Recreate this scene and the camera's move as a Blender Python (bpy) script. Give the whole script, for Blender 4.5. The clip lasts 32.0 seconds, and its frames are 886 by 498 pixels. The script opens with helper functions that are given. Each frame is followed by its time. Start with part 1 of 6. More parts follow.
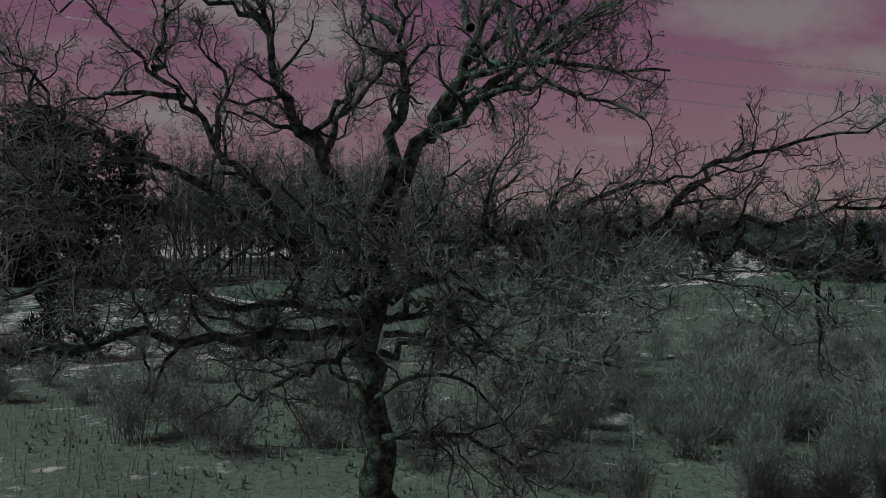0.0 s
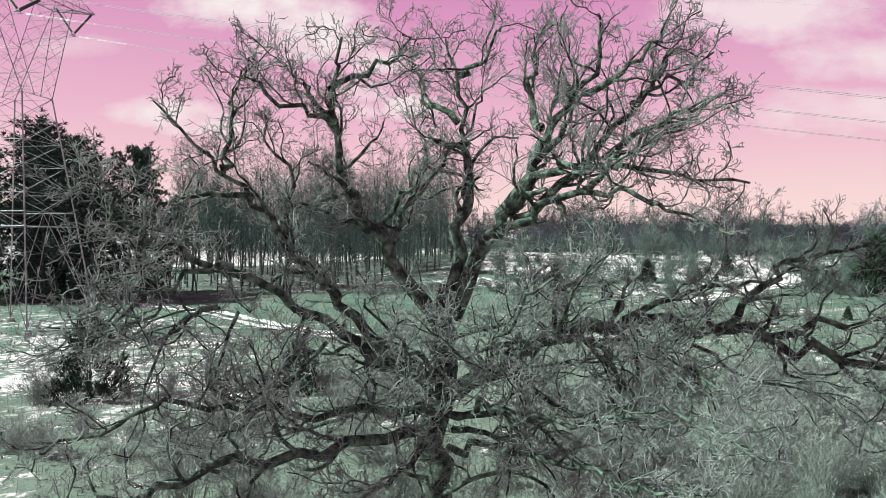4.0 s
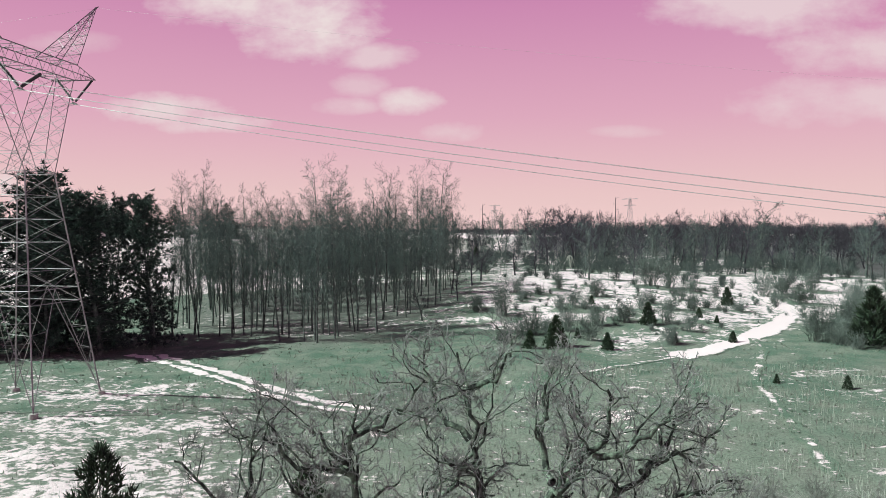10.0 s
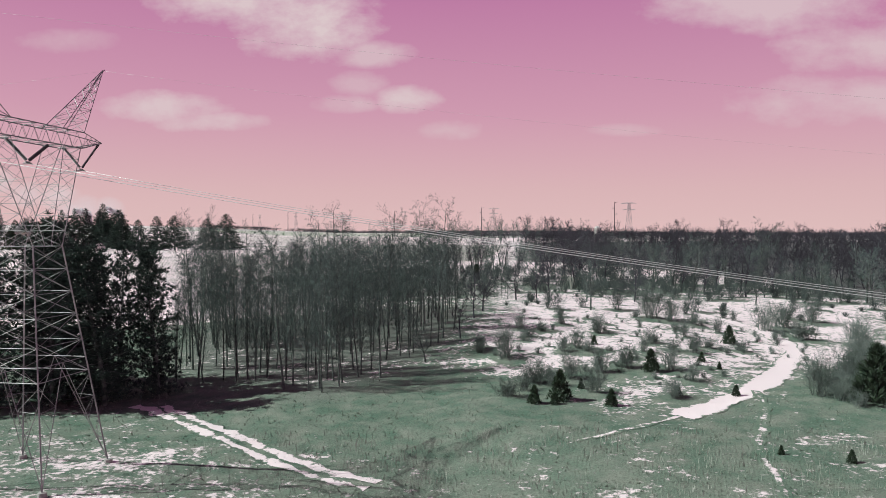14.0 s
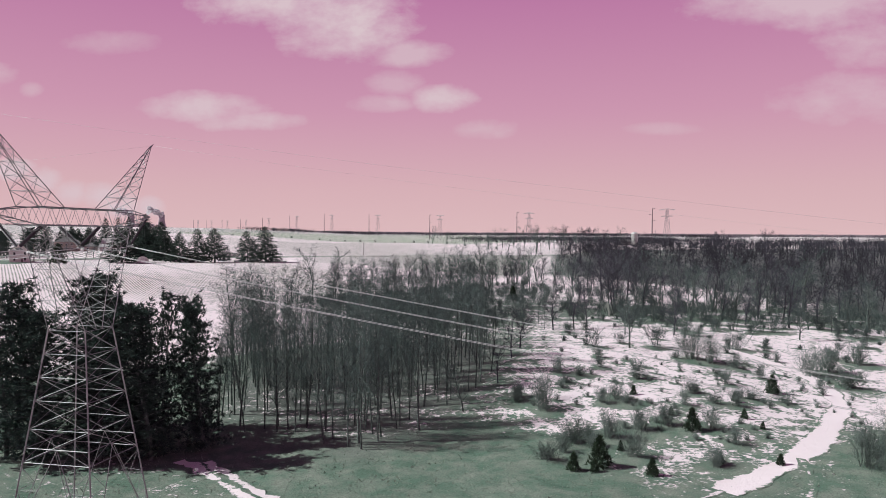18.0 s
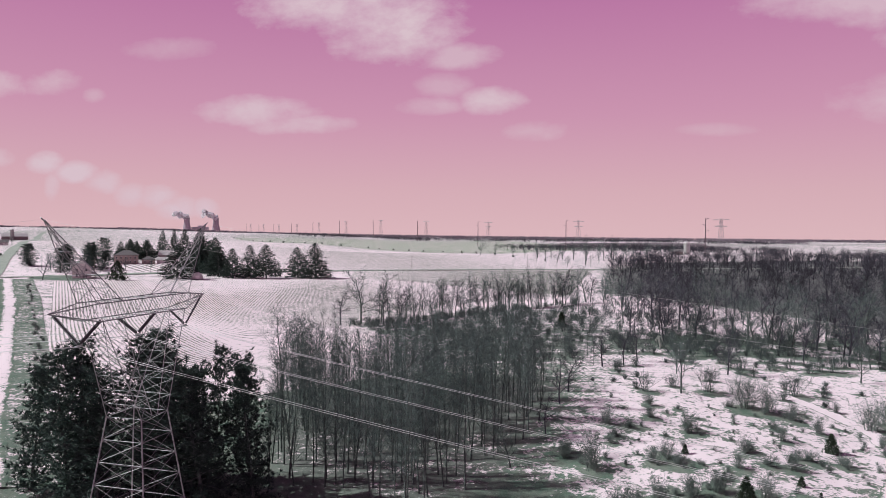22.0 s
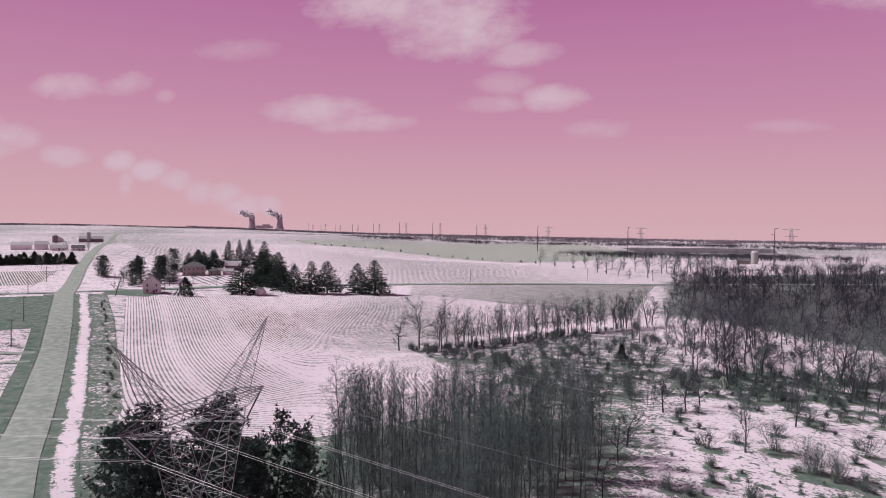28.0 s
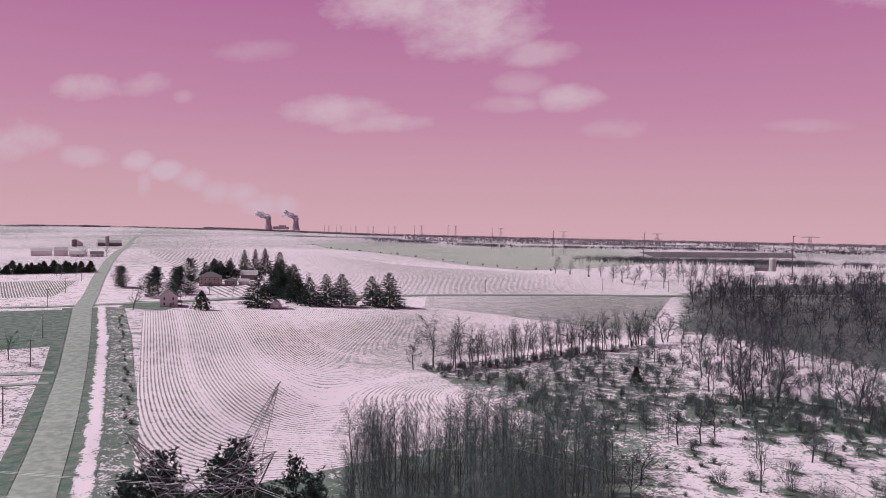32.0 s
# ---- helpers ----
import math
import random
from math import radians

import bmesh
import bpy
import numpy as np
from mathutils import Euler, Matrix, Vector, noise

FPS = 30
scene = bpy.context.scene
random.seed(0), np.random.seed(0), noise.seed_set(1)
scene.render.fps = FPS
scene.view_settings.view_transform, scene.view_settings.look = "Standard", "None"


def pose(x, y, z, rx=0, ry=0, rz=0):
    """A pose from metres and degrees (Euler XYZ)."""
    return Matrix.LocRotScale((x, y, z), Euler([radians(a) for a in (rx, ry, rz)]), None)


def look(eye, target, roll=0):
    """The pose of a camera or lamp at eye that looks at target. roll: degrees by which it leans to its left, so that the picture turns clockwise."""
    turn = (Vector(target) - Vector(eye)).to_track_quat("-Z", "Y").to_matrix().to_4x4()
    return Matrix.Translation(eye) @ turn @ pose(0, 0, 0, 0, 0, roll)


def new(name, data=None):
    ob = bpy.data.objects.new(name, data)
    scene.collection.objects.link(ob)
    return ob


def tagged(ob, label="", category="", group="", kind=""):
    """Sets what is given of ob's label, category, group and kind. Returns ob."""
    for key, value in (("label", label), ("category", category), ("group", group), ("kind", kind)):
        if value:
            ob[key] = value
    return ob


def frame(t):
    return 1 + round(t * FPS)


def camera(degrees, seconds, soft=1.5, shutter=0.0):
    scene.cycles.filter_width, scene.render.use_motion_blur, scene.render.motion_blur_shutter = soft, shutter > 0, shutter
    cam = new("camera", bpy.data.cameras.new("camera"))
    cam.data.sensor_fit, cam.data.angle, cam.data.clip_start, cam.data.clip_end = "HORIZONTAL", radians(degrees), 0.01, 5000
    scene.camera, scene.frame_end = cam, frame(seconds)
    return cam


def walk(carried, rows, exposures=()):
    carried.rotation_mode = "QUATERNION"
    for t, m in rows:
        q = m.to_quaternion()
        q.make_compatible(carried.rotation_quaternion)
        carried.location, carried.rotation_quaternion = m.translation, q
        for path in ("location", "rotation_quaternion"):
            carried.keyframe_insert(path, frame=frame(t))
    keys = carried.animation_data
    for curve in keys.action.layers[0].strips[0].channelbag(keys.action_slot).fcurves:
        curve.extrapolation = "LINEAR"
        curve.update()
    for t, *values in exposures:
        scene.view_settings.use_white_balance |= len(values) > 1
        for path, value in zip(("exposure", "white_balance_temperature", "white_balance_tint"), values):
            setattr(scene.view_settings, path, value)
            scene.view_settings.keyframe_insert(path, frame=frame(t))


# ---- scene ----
cam = camera(62.9, 32.0, 0.65)
# seconds, eye, heading to the left, tilt up, roll (degrees)
PATH = [
    (0, (2.708, 0.437, 6.407), 4.002, -0.556, 0.73),
    (0.5, (2.041, 0.489, 6.369), 4.033, -0.555, 0.66),
    (1, (1.492, 0.495, 6.315), 4.097, -0.553, 0.60),
    (1.5, (1.308, 0.494, 6.314), 4.151, -0.548, 0.55),
    (2, (1.303, 0.509, 6.565), 4.184, -0.545, 0.52),
    (3, (1.355, 0.486, 7.475), 4.204, -0.568, 0.47),
    (3.5, (1.376, 0.445, 7.890), 4.188, -0.603, 0.46),
    (5.5, (1.184, 0.163, 10.033), 4.130, -0.788, 0.38),
    (6, (1.161, 0.121, 10.523), 3.968, -0.834, 0.36),
    (7, (1.140, 0.072, 11.557), 3.944, -0.899, 0.30),
    (8, (1.141, 0.077, 12.710), 4.019, -0.957, 0.18),
    (9, (1.122, 0.091, 14.053), 4.074, -1.030, 0.04),
    (10, (1.058, 0.077, 15.546), 4.094, -1.101, -0.06),
    (11, (0.939, 0.031, 17.093), 4.062, -1.151, -0.12),
    (12, (0.764, -0.031, 18.704), 4.061, -1.182, -0.12),
    (13, (0.544, -0.082, 20.531), 4.016, -1.206, -0.07),
    (14, (0.310, -0.103, 22.488), 3.971, -1.233, -0.01),
    (14.5, (0.199, -0.106, 23.440), 3.954, -1.247, 0.03),
    (16.5, (-0.179, -0.127, 27.371), 5.202, -1.299, 0.17),
    (17, (-0.252, -0.138, 28.361), 5.732, -1.309, 0.21),
    (18, (-0.344, -0.165, 30.534), 6.706, -1.307, 0.25),
    (19, (-0.363, -0.164, 32.654), 7.627, -1.273, 0.29),
    (20, (-0.362, -0.106, 34.810), 8.587, -1.223, 0.33),
    (21, (-0.369, -0.005, 36.878), 9.563, -1.178, 0.40),
    (22, (-0.391, 0.102, 38.967), 10.510, -1.157, 0.47),
    (23, (-0.425, 0.185, 40.927), 11.413, -1.167, 0.56),
    (24, (-0.459, 0.238, 42.895), 12.257, -1.203, 0.64),
    (25, (-0.459, 0.275, 44.533), 13.098, -1.249, 0.71),
    (25.5, (-0.442, 0.294, 45.223), 13.536, -1.271, 0.74),
    (27.5, (-0.309, 0.378, 49.293), 14.932, -1.341, 0.85),
    (28, (-0.262, 0.404, 50.057), 15.196, -1.353, 0.88),
    (29, (-0.152, 0.465, 51.881), 15.573, -1.365, 0.90),
    (30, (-0.046, 0.534, 53.754), 15.832, -1.372, 0.92),
    (31, (0.025, 0.583, 55.692), 16.155, -1.377, 0.94),
    (32, (0.028, 0.582, 57.714), 16.413, -1.371, 0.99),
]


def heading(eye, left, up):
    a, b = radians(left), radians(up)
    return Vector(eye) + 10 * Vector((-math.sin(a) * math.cos(b), math.cos(a) * math.cos(b), math.sin(b)))


walk(cam, [(t, look(eye, heading(eye, left, up), roll)) for t, eye, left, up, roll in PATH],
     exposures=[(0, -1.55, 6000, -22), (0.5, -1.1, 6000, -22), (1.0, -0.7, 6000, -22), (1.5, -0.55, 6000, -22), (2.0, -0.25, 6000, -22), (2.5, 0.05, 6050, -22),
                (3.0, 0.35, 6080, -22), (3.5, 0.55, 6100, -22), (5.5, 0.66, 6200, -22), (7, 0.56, 6250, -21), (10, 0.34, 6340, -14), (13, 0.12, 6420, -8), (17, 0.02, 6330, -2),
                (20, 0.0, 6250, 3), (25, -0.10, 6330, 10), (32, -0.26, 6340, 19)])

# ---- light ----
SUN_WAY = Vector((-0.74, -0.06, 0.66)).normalized()
sun = new("sun", bpy.data.lights.new("sun", "SUN"))
sun.data.energy, sun.data.angle, sun.data.color = 4.9, radians(0.6), (0.97, 1.0, 0.97)
sun.matrix_world = look((0, 0, 200), Vector((0, 0, 200)) - SUN_WAY)

# clouds: bearing (x/y), height (z/y), half width, half height, density
CLOUDS = [
    (-0.26, 0.297, 0.115, 0.052, 1.0), (-0.35, 0.335, 0.13, 0.042, 0.95), (-0.165, 0.250, 0.055, 0.018, 0.65), (-0.118, 0.187, 0.046, 0.017, 0.9), (-0.058, 0.142, 0.045, 0.013, 0.55),
    (-0.207, 0.180, 0.05, 0.012, 0.55), (-0.187, 0.207, 0.04, 0.016, 0.45), (-0.467, 0.178, 0.10, 0.020, 0.85),
    (-0.395, 0.158, 0.08, 0.013, 0.8), (0.37, 0.318, 0.17, 0.045, 0.75), (0.50, 0.245, 0.12, 0.028, 0.7), (0.47, 0.175, 0.15, 0.030, 0.6),
    (0.18, 0.140, 0.05, 0.008, 0.35), (-0.60, 0.275, 0.07, 0.016, 0.35), (-1.07, 0.145, 0.085, 0.032, 0.85), (-0.93, 0.116, 0.06, 0.016, 0.7),
    (-0.92, 0.231, 0.085, 0.020, 0.7), (-0.81, 0.232, 0.055, 0.018, 0.6), (-0.732, 0.209, 0.02, 0.010, 0.4),
    # steam that drifts from the power station
    (-0.548, 0.036, 0.022, 0.014, 0.9), (-0.595, 0.036, 0.036, 0.017, 1.0), (-0.625, 0.056, 0.034, 0.018, 1.0), (-0.668, 0.058, 0.030, 0.016, 0.8), (-0.715, 0.076, 0.032, 0.017, 0.8),
    (-0.765, 0.092, 0.040, 0.015, 1.0), (-0.82, 0.106, 0.034, 0.016, 1.0), (-0.806, 0.070, 0.014, 0.020, 0.7)]


def sky():
    world = bpy.data.worlds.new("sky")
    scene.world = world
    world.use_nodes = True
    nt = world.node_tree
    nt.nodes.clear()

    def node(kind, **kw):
        n = nt.nodes.new(kind)
        for k, v in kw.items():
            setattr(n, k, v)
        return n

    def calc(op, a, b=None, clamp=False):
        n = node("ShaderNodeMath", operation=op, use_clamp=clamp)
        for i, v in enumerate((a, b)):
            if v is None:
                continue
            if isinstance(v, (int, float)):
                n.inputs[i].default_value = v
            else:
                nt.links.new(v, n.inputs[i])
        return n.outputs[0]

    co = node("ShaderNodeTexCoord")
    xyz = node("ShaderNodeSeparateXYZ")
    nt.links.new(co.outputs["Generated"], xyz.inputs[0])
    x, y, z = xyz.outputs
    ahead = calc("MAXIMUM", y, 0.05)
    u, v = calc("DIVIDE", x, ahead), calc("DIVIDE", z, ahead)
    wrap = node("ShaderNodeCombineXYZ")
    nt.links.new(u, wrap.inputs[0])
    nt.links.new(calc("MULTIPLY", v, 1.7), wrap.inputs[1])
    rag = node("ShaderNodeTexNoise")
    rag.inputs["Scale"].default_value, rag.inputs["Detail"].default_value, rag.inputs["Roughness"].default_value = 9.0, 9.0, 0.62
    nt.links.new(wrap.outputs[0], rag.inputs["Vector"])
    ragged = calc("MULTIPLY", calc("SUBTRACT", rag.outputs["Fac"], 0.5), 2.9)
    total = None
    for cu, cv, a, b, dens in CLOUDS:
        du = calc("MULTIPLY", calc("SUBTRACT", u, cu), 1 / (a * 1.15))
        dv = calc("MULTIPLY", calc("SUBTRACT", v, cv), 1 / (b * 1.25))
        q = calc("ADD", calc("MULTIPLY", du, du), calc("MULTIPLY", dv, dv))
        m = calc("MULTIPLY", calc("ADD", calc("SUBTRACT", 0.9, q), ragged), 1.0, clamp=True)
        m = calc("MULTIPLY", m, dens)
        total = m if total is None else calc("MAXIMUM", total, m)
    in_front = calc("MULTIPLY", calc("SUBTRACT", y, 0.1), 6.0, clamp=True)
    total = calc("MULTIPLY", total, in_front)
    # loose cloud over the rest of the sky
    high = node("ShaderNodeTexNoise")
    high.inputs["Scale"].default_value, high.inputs["Detail"].default_value = 3.0, 6.0
    nt.links.new(co.outputs["Generated"], high.inputs["Vector"])
    loose = calc("MULTIPLY", calc("SUBTRACT", high.outputs["Fac"], 0.56), 4.0, clamp=True)
    loose = calc("MULTIPLY", loose, calc("MULTIPLY", calc("SUBTRACT", 0.42, calc("SUBTRACT", y, z)), 3.0, clamp=True))
    total = calc("MAXIMUM", total, calc("MULTIPLY", loose, 0.8))
    ramp = node("ShaderNodeValToRGB")
    ramp.color_ramp.elements[0].position, ramp.color_ramp.elements[0].color = 0.0, (0.74, 0.47, 0.50, 1)
    ramp.color_ramp.elements[1].position, ramp.color_ramp.elements[1].color = 1.0, (0.035, 0.022, 0.06, 1)
    for pos, col in ((0.06, (0.70, 0.42, 0.47)), (0.16, (0.62, 0.30, 0.43)), (0.30, (0.51, 0.19, 0.37)), (0.42, (0.26, 0.085, 0.24)), (0.6, (0.09, 0.045, 0.11))):
        ramp.color_ramp.elements.new(pos).color = (*col, 1)
    nt.links.new(z, ramp.inputs[0])
    mix = node("ShaderNodeMix", data_type="RGBA")
    nt.links.new(total, mix.inputs["Factor"])
    nt.links.new(ramp.outputs[0], mix.inputs["A"])
    mix.inputs["B"].default_value = (0.72, 0.53, 0.59, 1)
    bg = node("ShaderNodeBackground")
    nt.links.new(mix.outputs["Result"], bg.inputs[0])
    out = node("ShaderNodeOutputWorld")
    nt.links.new(bg.outputs[0], out.inputs[0])


sky()


# ---- materials ----
def material(name, base, other=None, scale=4.0, rough=0.8, metal=0.0, bump=0.0, bump_scale=30.0, detail=6.0, spread=(0.35, 0.65), varied=0.0):
    """A rough surface whose colour wanders between base and other, with a fine relief."""
    m = bpy.data.materials.new(name)
    m.use_nodes = True
    nt = m.node_tree
    bsdf = nt.nodes["Principled BSDF"]
    bsdf.inputs["Roughness"].default_value, bsdf.inputs["Metallic"].default_value = rough, metal
    co = nt.nodes.new("ShaderNodeTexCoord")
    n1 = nt.nodes.new("ShaderNodeTexNoise")
    n1.inputs["Scale"].default_value, n1.inputs["Detail"].default_value = scale, detail
    nt.links.new(co.outputs["Object"], n1.inputs["Vector"])
    ramp = nt.nodes.new("ShaderNodeValToRGB")
    ramp.color_ramp.elements[0].position, ramp.color_ramp.elements[1].position = spread
    ramp.color_ramp.elements[0].color, ramp.color_ramp.elements[1].color = (*base, 1), (*(other or base), 1)
    nt.links.new(n1.outputs["Fac"], ramp.inputs[0])
    colour = ramp.outputs[0]
    if varied:
        info = nt.nodes.new("ShaderNodeObjectInfo")
        hsv = nt.nodes.new("ShaderNodeHueSaturation")
        span = nt.nodes.new("ShaderNodeMapRange")
        span.inputs["To Min"].default_value, span.inputs["To Max"].default_value = 1 - varied, 1 + varied
        nt.links.new(info.outputs["Random"], span.inputs["Value"])
        nt.links.new(span.outputs[0], hsv.inputs["Value"])
        nt.links.new(colour, hsv.inputs["Color"])
        colour = hsv.outputs[0]
    nt.links.new(colour, bsdf.inputs["Base Color"])
    if bump:
        n2 = nt.nodes.new("ShaderNodeTexNoise")
        n2.inputs["Scale"].default_value, n2.inputs["Detail"].default_value = bump_scale, 5.0
        nt.links.new(co.outputs["Object"], n2.inputs["Vector"])
        b = nt.nodes.new("ShaderNodeBump")
        b.inputs["Strength"].default_value, b.inputs["Distance"].default_value = bump, 0.05
        nt.links.new(n2.outputs["Fac"], b.inputs["Height"])
        nt.links.new(b.outputs[0], bsdf.inputs["Normal"])
    return m


SNOW = (0.84, 0.705, 0.75)


def ground_material(name, grass, dry, fine=1.6, rows=0.0, soil=None):
    """Grass or soil under patchy snow. The attribute cover says how much snow lies, green how green the grass is, row the metres across the rows."""
    m = bpy.data.materials.new(name)
    m.use_nodes = True
    nt = m.node_tree
    bsdf = nt.nodes["Principled BSDF"]

    def noise_node(scale, detail=6.0, rough=0.55, stretch=None):
        n = nt.nodes.new("ShaderNodeTexNoise")
        n.inputs["Scale"].default_value, n.inputs["Detail"].default_value, n.inputs["Roughness"].default_value = scale, detail, rough
        if stretch:
            mp = nt.nodes.new("ShaderNodeMapping")
            mp.inputs["Scale"].default_value = stretch
            nt.links.new(co.outputs["Object"], mp.inputs[0])
            nt.links.new(mp.outputs[0], n.inputs["Vector"])
        else:
            nt.links.new(co.outputs["Object"], n.inputs["Vector"])
        return n.outputs["Fac"]

    def calc(op, a, b=None, clamp=False):
        n = nt.nodes.new("ShaderNodeMath")
        n.operation, n.use_clamp = op, clamp
        for i, v in enumerate((a, b)):
            if v is None:
                continue
            if isinstance(v, (int, float)):
                n.inputs[i].default_value = v
            else:
                nt.links.new(v, n.inputs[i])
        return n.outputs[0]

    def mixed(f, a, b):
        n = nt.nodes.new("ShaderNodeMix")
        n.data_type = "RGBA"
        nt.links.new(f, n.inputs["Factor"])
        for key, v in (("A", a), ("B", b)):
            if isinstance(v, tuple):
                n.inputs[key].default_value = (*v, 1)
            else:
                nt.links.new(v, n.inputs[key])
        return n.outputs["Result"]

    def attribute(key):
        n = nt.nodes.new("ShaderNodeAttribute")
        n.attribute_name = key
        return n.outputs["Fac"]

    co = nt.nodes.new("ShaderNodeTexCoord")
    patch = noise_node(0.16, 3.0, stretch=(1.0, 1.35, 1.0))
    mid = noise_node(0.62, 4.0, 0.6, stretch=(1.05, 1.0, 1.0))
    grain = noise_node(fine, 8.0, 0.62, stretch=(1.0, 1.1, 1.0))
    tuft = noise_node(5.0, 6.0, 0.7)
    tint = noise_node(0.35, 5.0)
    low = mixed(calc("MULTIPLY", calc("SUBTRACT", tint, 0.36), 3.2, True), grass, dry)
    low = mixed(calc("MULTIPLY", attribute("green"), 0.95, True), dry, low)
    low = mixed(calc("MULTIPLY", calc("SUBTRACT", tuft, 0.45), 2.5, True), low, tuple(c * 0.45 for c in (soil or grass)))
    low = mixed(attribute("litter"), low, mixed(calc("MULTIPLY", calc("SUBTRACT", mid, 0.35), 3.0, True), (0.040, 0.040, 0.049), (0.135, 0.125, 0.135)))
    level = calc("ADD", calc("ADD", calc("MULTIPLY", patch, 0.32), calc("MULTIPLY", mid, 0.46)), calc("ADD", calc("MULTIPLY", grain, 0.58), calc("MULTIPLY", tuft, 0.14)))
    edge = calc("SUBTRACT", level, calc("SUBTRACT", 1.08, calc("MULTIPLY", attribute("cover"), 0.66)))
    if rows:
        wave = calc("SINE", calc("ADD", calc("MULTIPLY", attribute("row"), 2 * math.pi / rows), calc("MULTIPLY", grain, 2.6)))
        edge = calc("ADD", calc("ADD", edge, calc("MULTIPLY", wave, 0.15)), calc("MULTIPLY", calc("SUBTRACT", tuft, 0.5), 0.8))
    snow = calc("MULTIPLY", edge, 14.0, True)
    nt.links.new(mixed(snow, low, SNOW), bsdf.inputs["Base Color"])
    bsdf.inputs["Roughness"].default_value = 0.85
    bsdf.inputs["Specular IOR Level"].default_value = 0.2
    b = nt.nodes.new("ShaderNodeBump")
    b.inputs["Strength"].default_value, b.inputs["Distance"].default_value = 0.7, 0.25
    nt.links.new(calc("ADD", calc("MULTIPLY", grain, 0.8), calc("ADD", calc("MULTIPLY", tuft, 0.6), calc("MULTIPLY", snow, 0.2))), b.inputs["Height"])
    nt.links.new(b.outputs[0], bsdf.inputs["Normal"])
    return m


M_GROUND = ground_material("meadow", (0.078, 0.150, 0.108), (0.235, 0.255, 0.218), soil=(0.06, 0.06, 0.045))
M_FIELD = ground_material("crop_field", (0.12, 0.17, 0.13), (0.21, 0.215, 0.18), rows=1.15, soil=(0.16, 0.13, 0.11))
M_GREENFIELD = ground_material("winter_wheat", (0.20, 0.30, 0.19), (0.24, 0.27, 0.19), rows=6.0)
M_ROAD = material("chipseal", (0.23, 0.265, 0.225), (0.35, 0.375, 0.325), 0.45, 0.9, bump=0.3, bump_scale=8.0)
M_TRACK = ground_material("snowy_track", (0.080, 0.150, 0.108), (0.22, 0.25, 0.205))
M_STEEL = material("galvanised_steel", (0.22, 0.21, 0.23), (0.34, 0.33, 0.34), 0.8, 0.55, 0.35)
M_WIRE = material("aluminium_wire", (0.62, 0.60, 0.62), (0.72, 0.70, 0.72), 1.0, 0.5, 0.25)
M_INSULATOR = material("brown_porcelain", (0.035, 0.025, 0.038), (0.06, 0.042, 0.06), 6.0, 0.65)
M_OAK = material("oak_bark", (0.032, 0.040, 0.035), (0.25, 0.32, 0.25), 5.5, 0.95, bump=1.0, bump_scale=22.0, spread=(0.42, 0.72))
M_OAKTWIG = material("oak_twig", (0.13, 0.132, 0.135), (0.37, 0.375, 0.372), 1.5, 0.95)
M_BARK = material("grey_bark", (0.045, 0.058, 0.056), (0.14, 0.165, 0.152), 1.8, 0.95, bump=0.5, bump_scale=20.0, varied=0.3)
M_TWIG = material("bare_twigs", (0.050, 0.074, 0.072), (0.135, 0.168, 0.162), 0.7, 0.95, varied=0.3)
M_DARKTWIG = material("dark_twigs", (0.028, 0.027, 0.038), (0.070, 0.064, 0.084), 0.5, 0.95, varied=0.3)
M_BRUSH = material("brush_twigs", (0.09, 0.115, 0.105), (0.22, 0.255, 0.235), 0.8, 0.95, varied=0.3)
M_DRYBRUSH = material("dry_brush_twigs", (0.17, 0.18, 0.168), (0.38, 0.39, 0.37), 0.8, 0.95, varied=0.25)
M_THICKET = material("thicket_twigs", (0.045, 0.062, 0.060), (0.115, 0.140, 0.132), 0.8, 0.95)
M_PLOUGH = ground_material("ploughed_soil", (0.07, 0.06, 0.068), (0.10, 0.085, 0.092), rows=9.0)
# far tree lines: the purple haze of distance is mixed into the twig colour
M_HAZED = material("hazed_twigs", (0.13, 0.105, 0.13), (0.21, 0.175, 0.205), 0.02, 0.95)
M_PINE = material("pine_needles", (0.022, 0.046, 0.040), (0.056, 0.092, 0.074), 1.2, 0.8, varied=0.25)
M_SPRUCE = material("spruce_needles", (0.016, 0.034, 0.029), (0.045, 0.075, 0.056), 1.4, 0.8, varied=0.25)
M_CEDAR = material("cedar_sprays", (0.020, 0.040, 0.024), (0.055, 0.085, 0.048), 3.0, 0.85, varied=0.2)
M_STRAW = material("dry_grass", (0.16, 0.21, 0.165), (0.34, 0.38, 0.32), 0.4, 0.9)
M_WEED = material("dead_weeds", (0.22, 0.24, 0.21), (0.44, 0.45, 0.41), 0.3, 0.95)
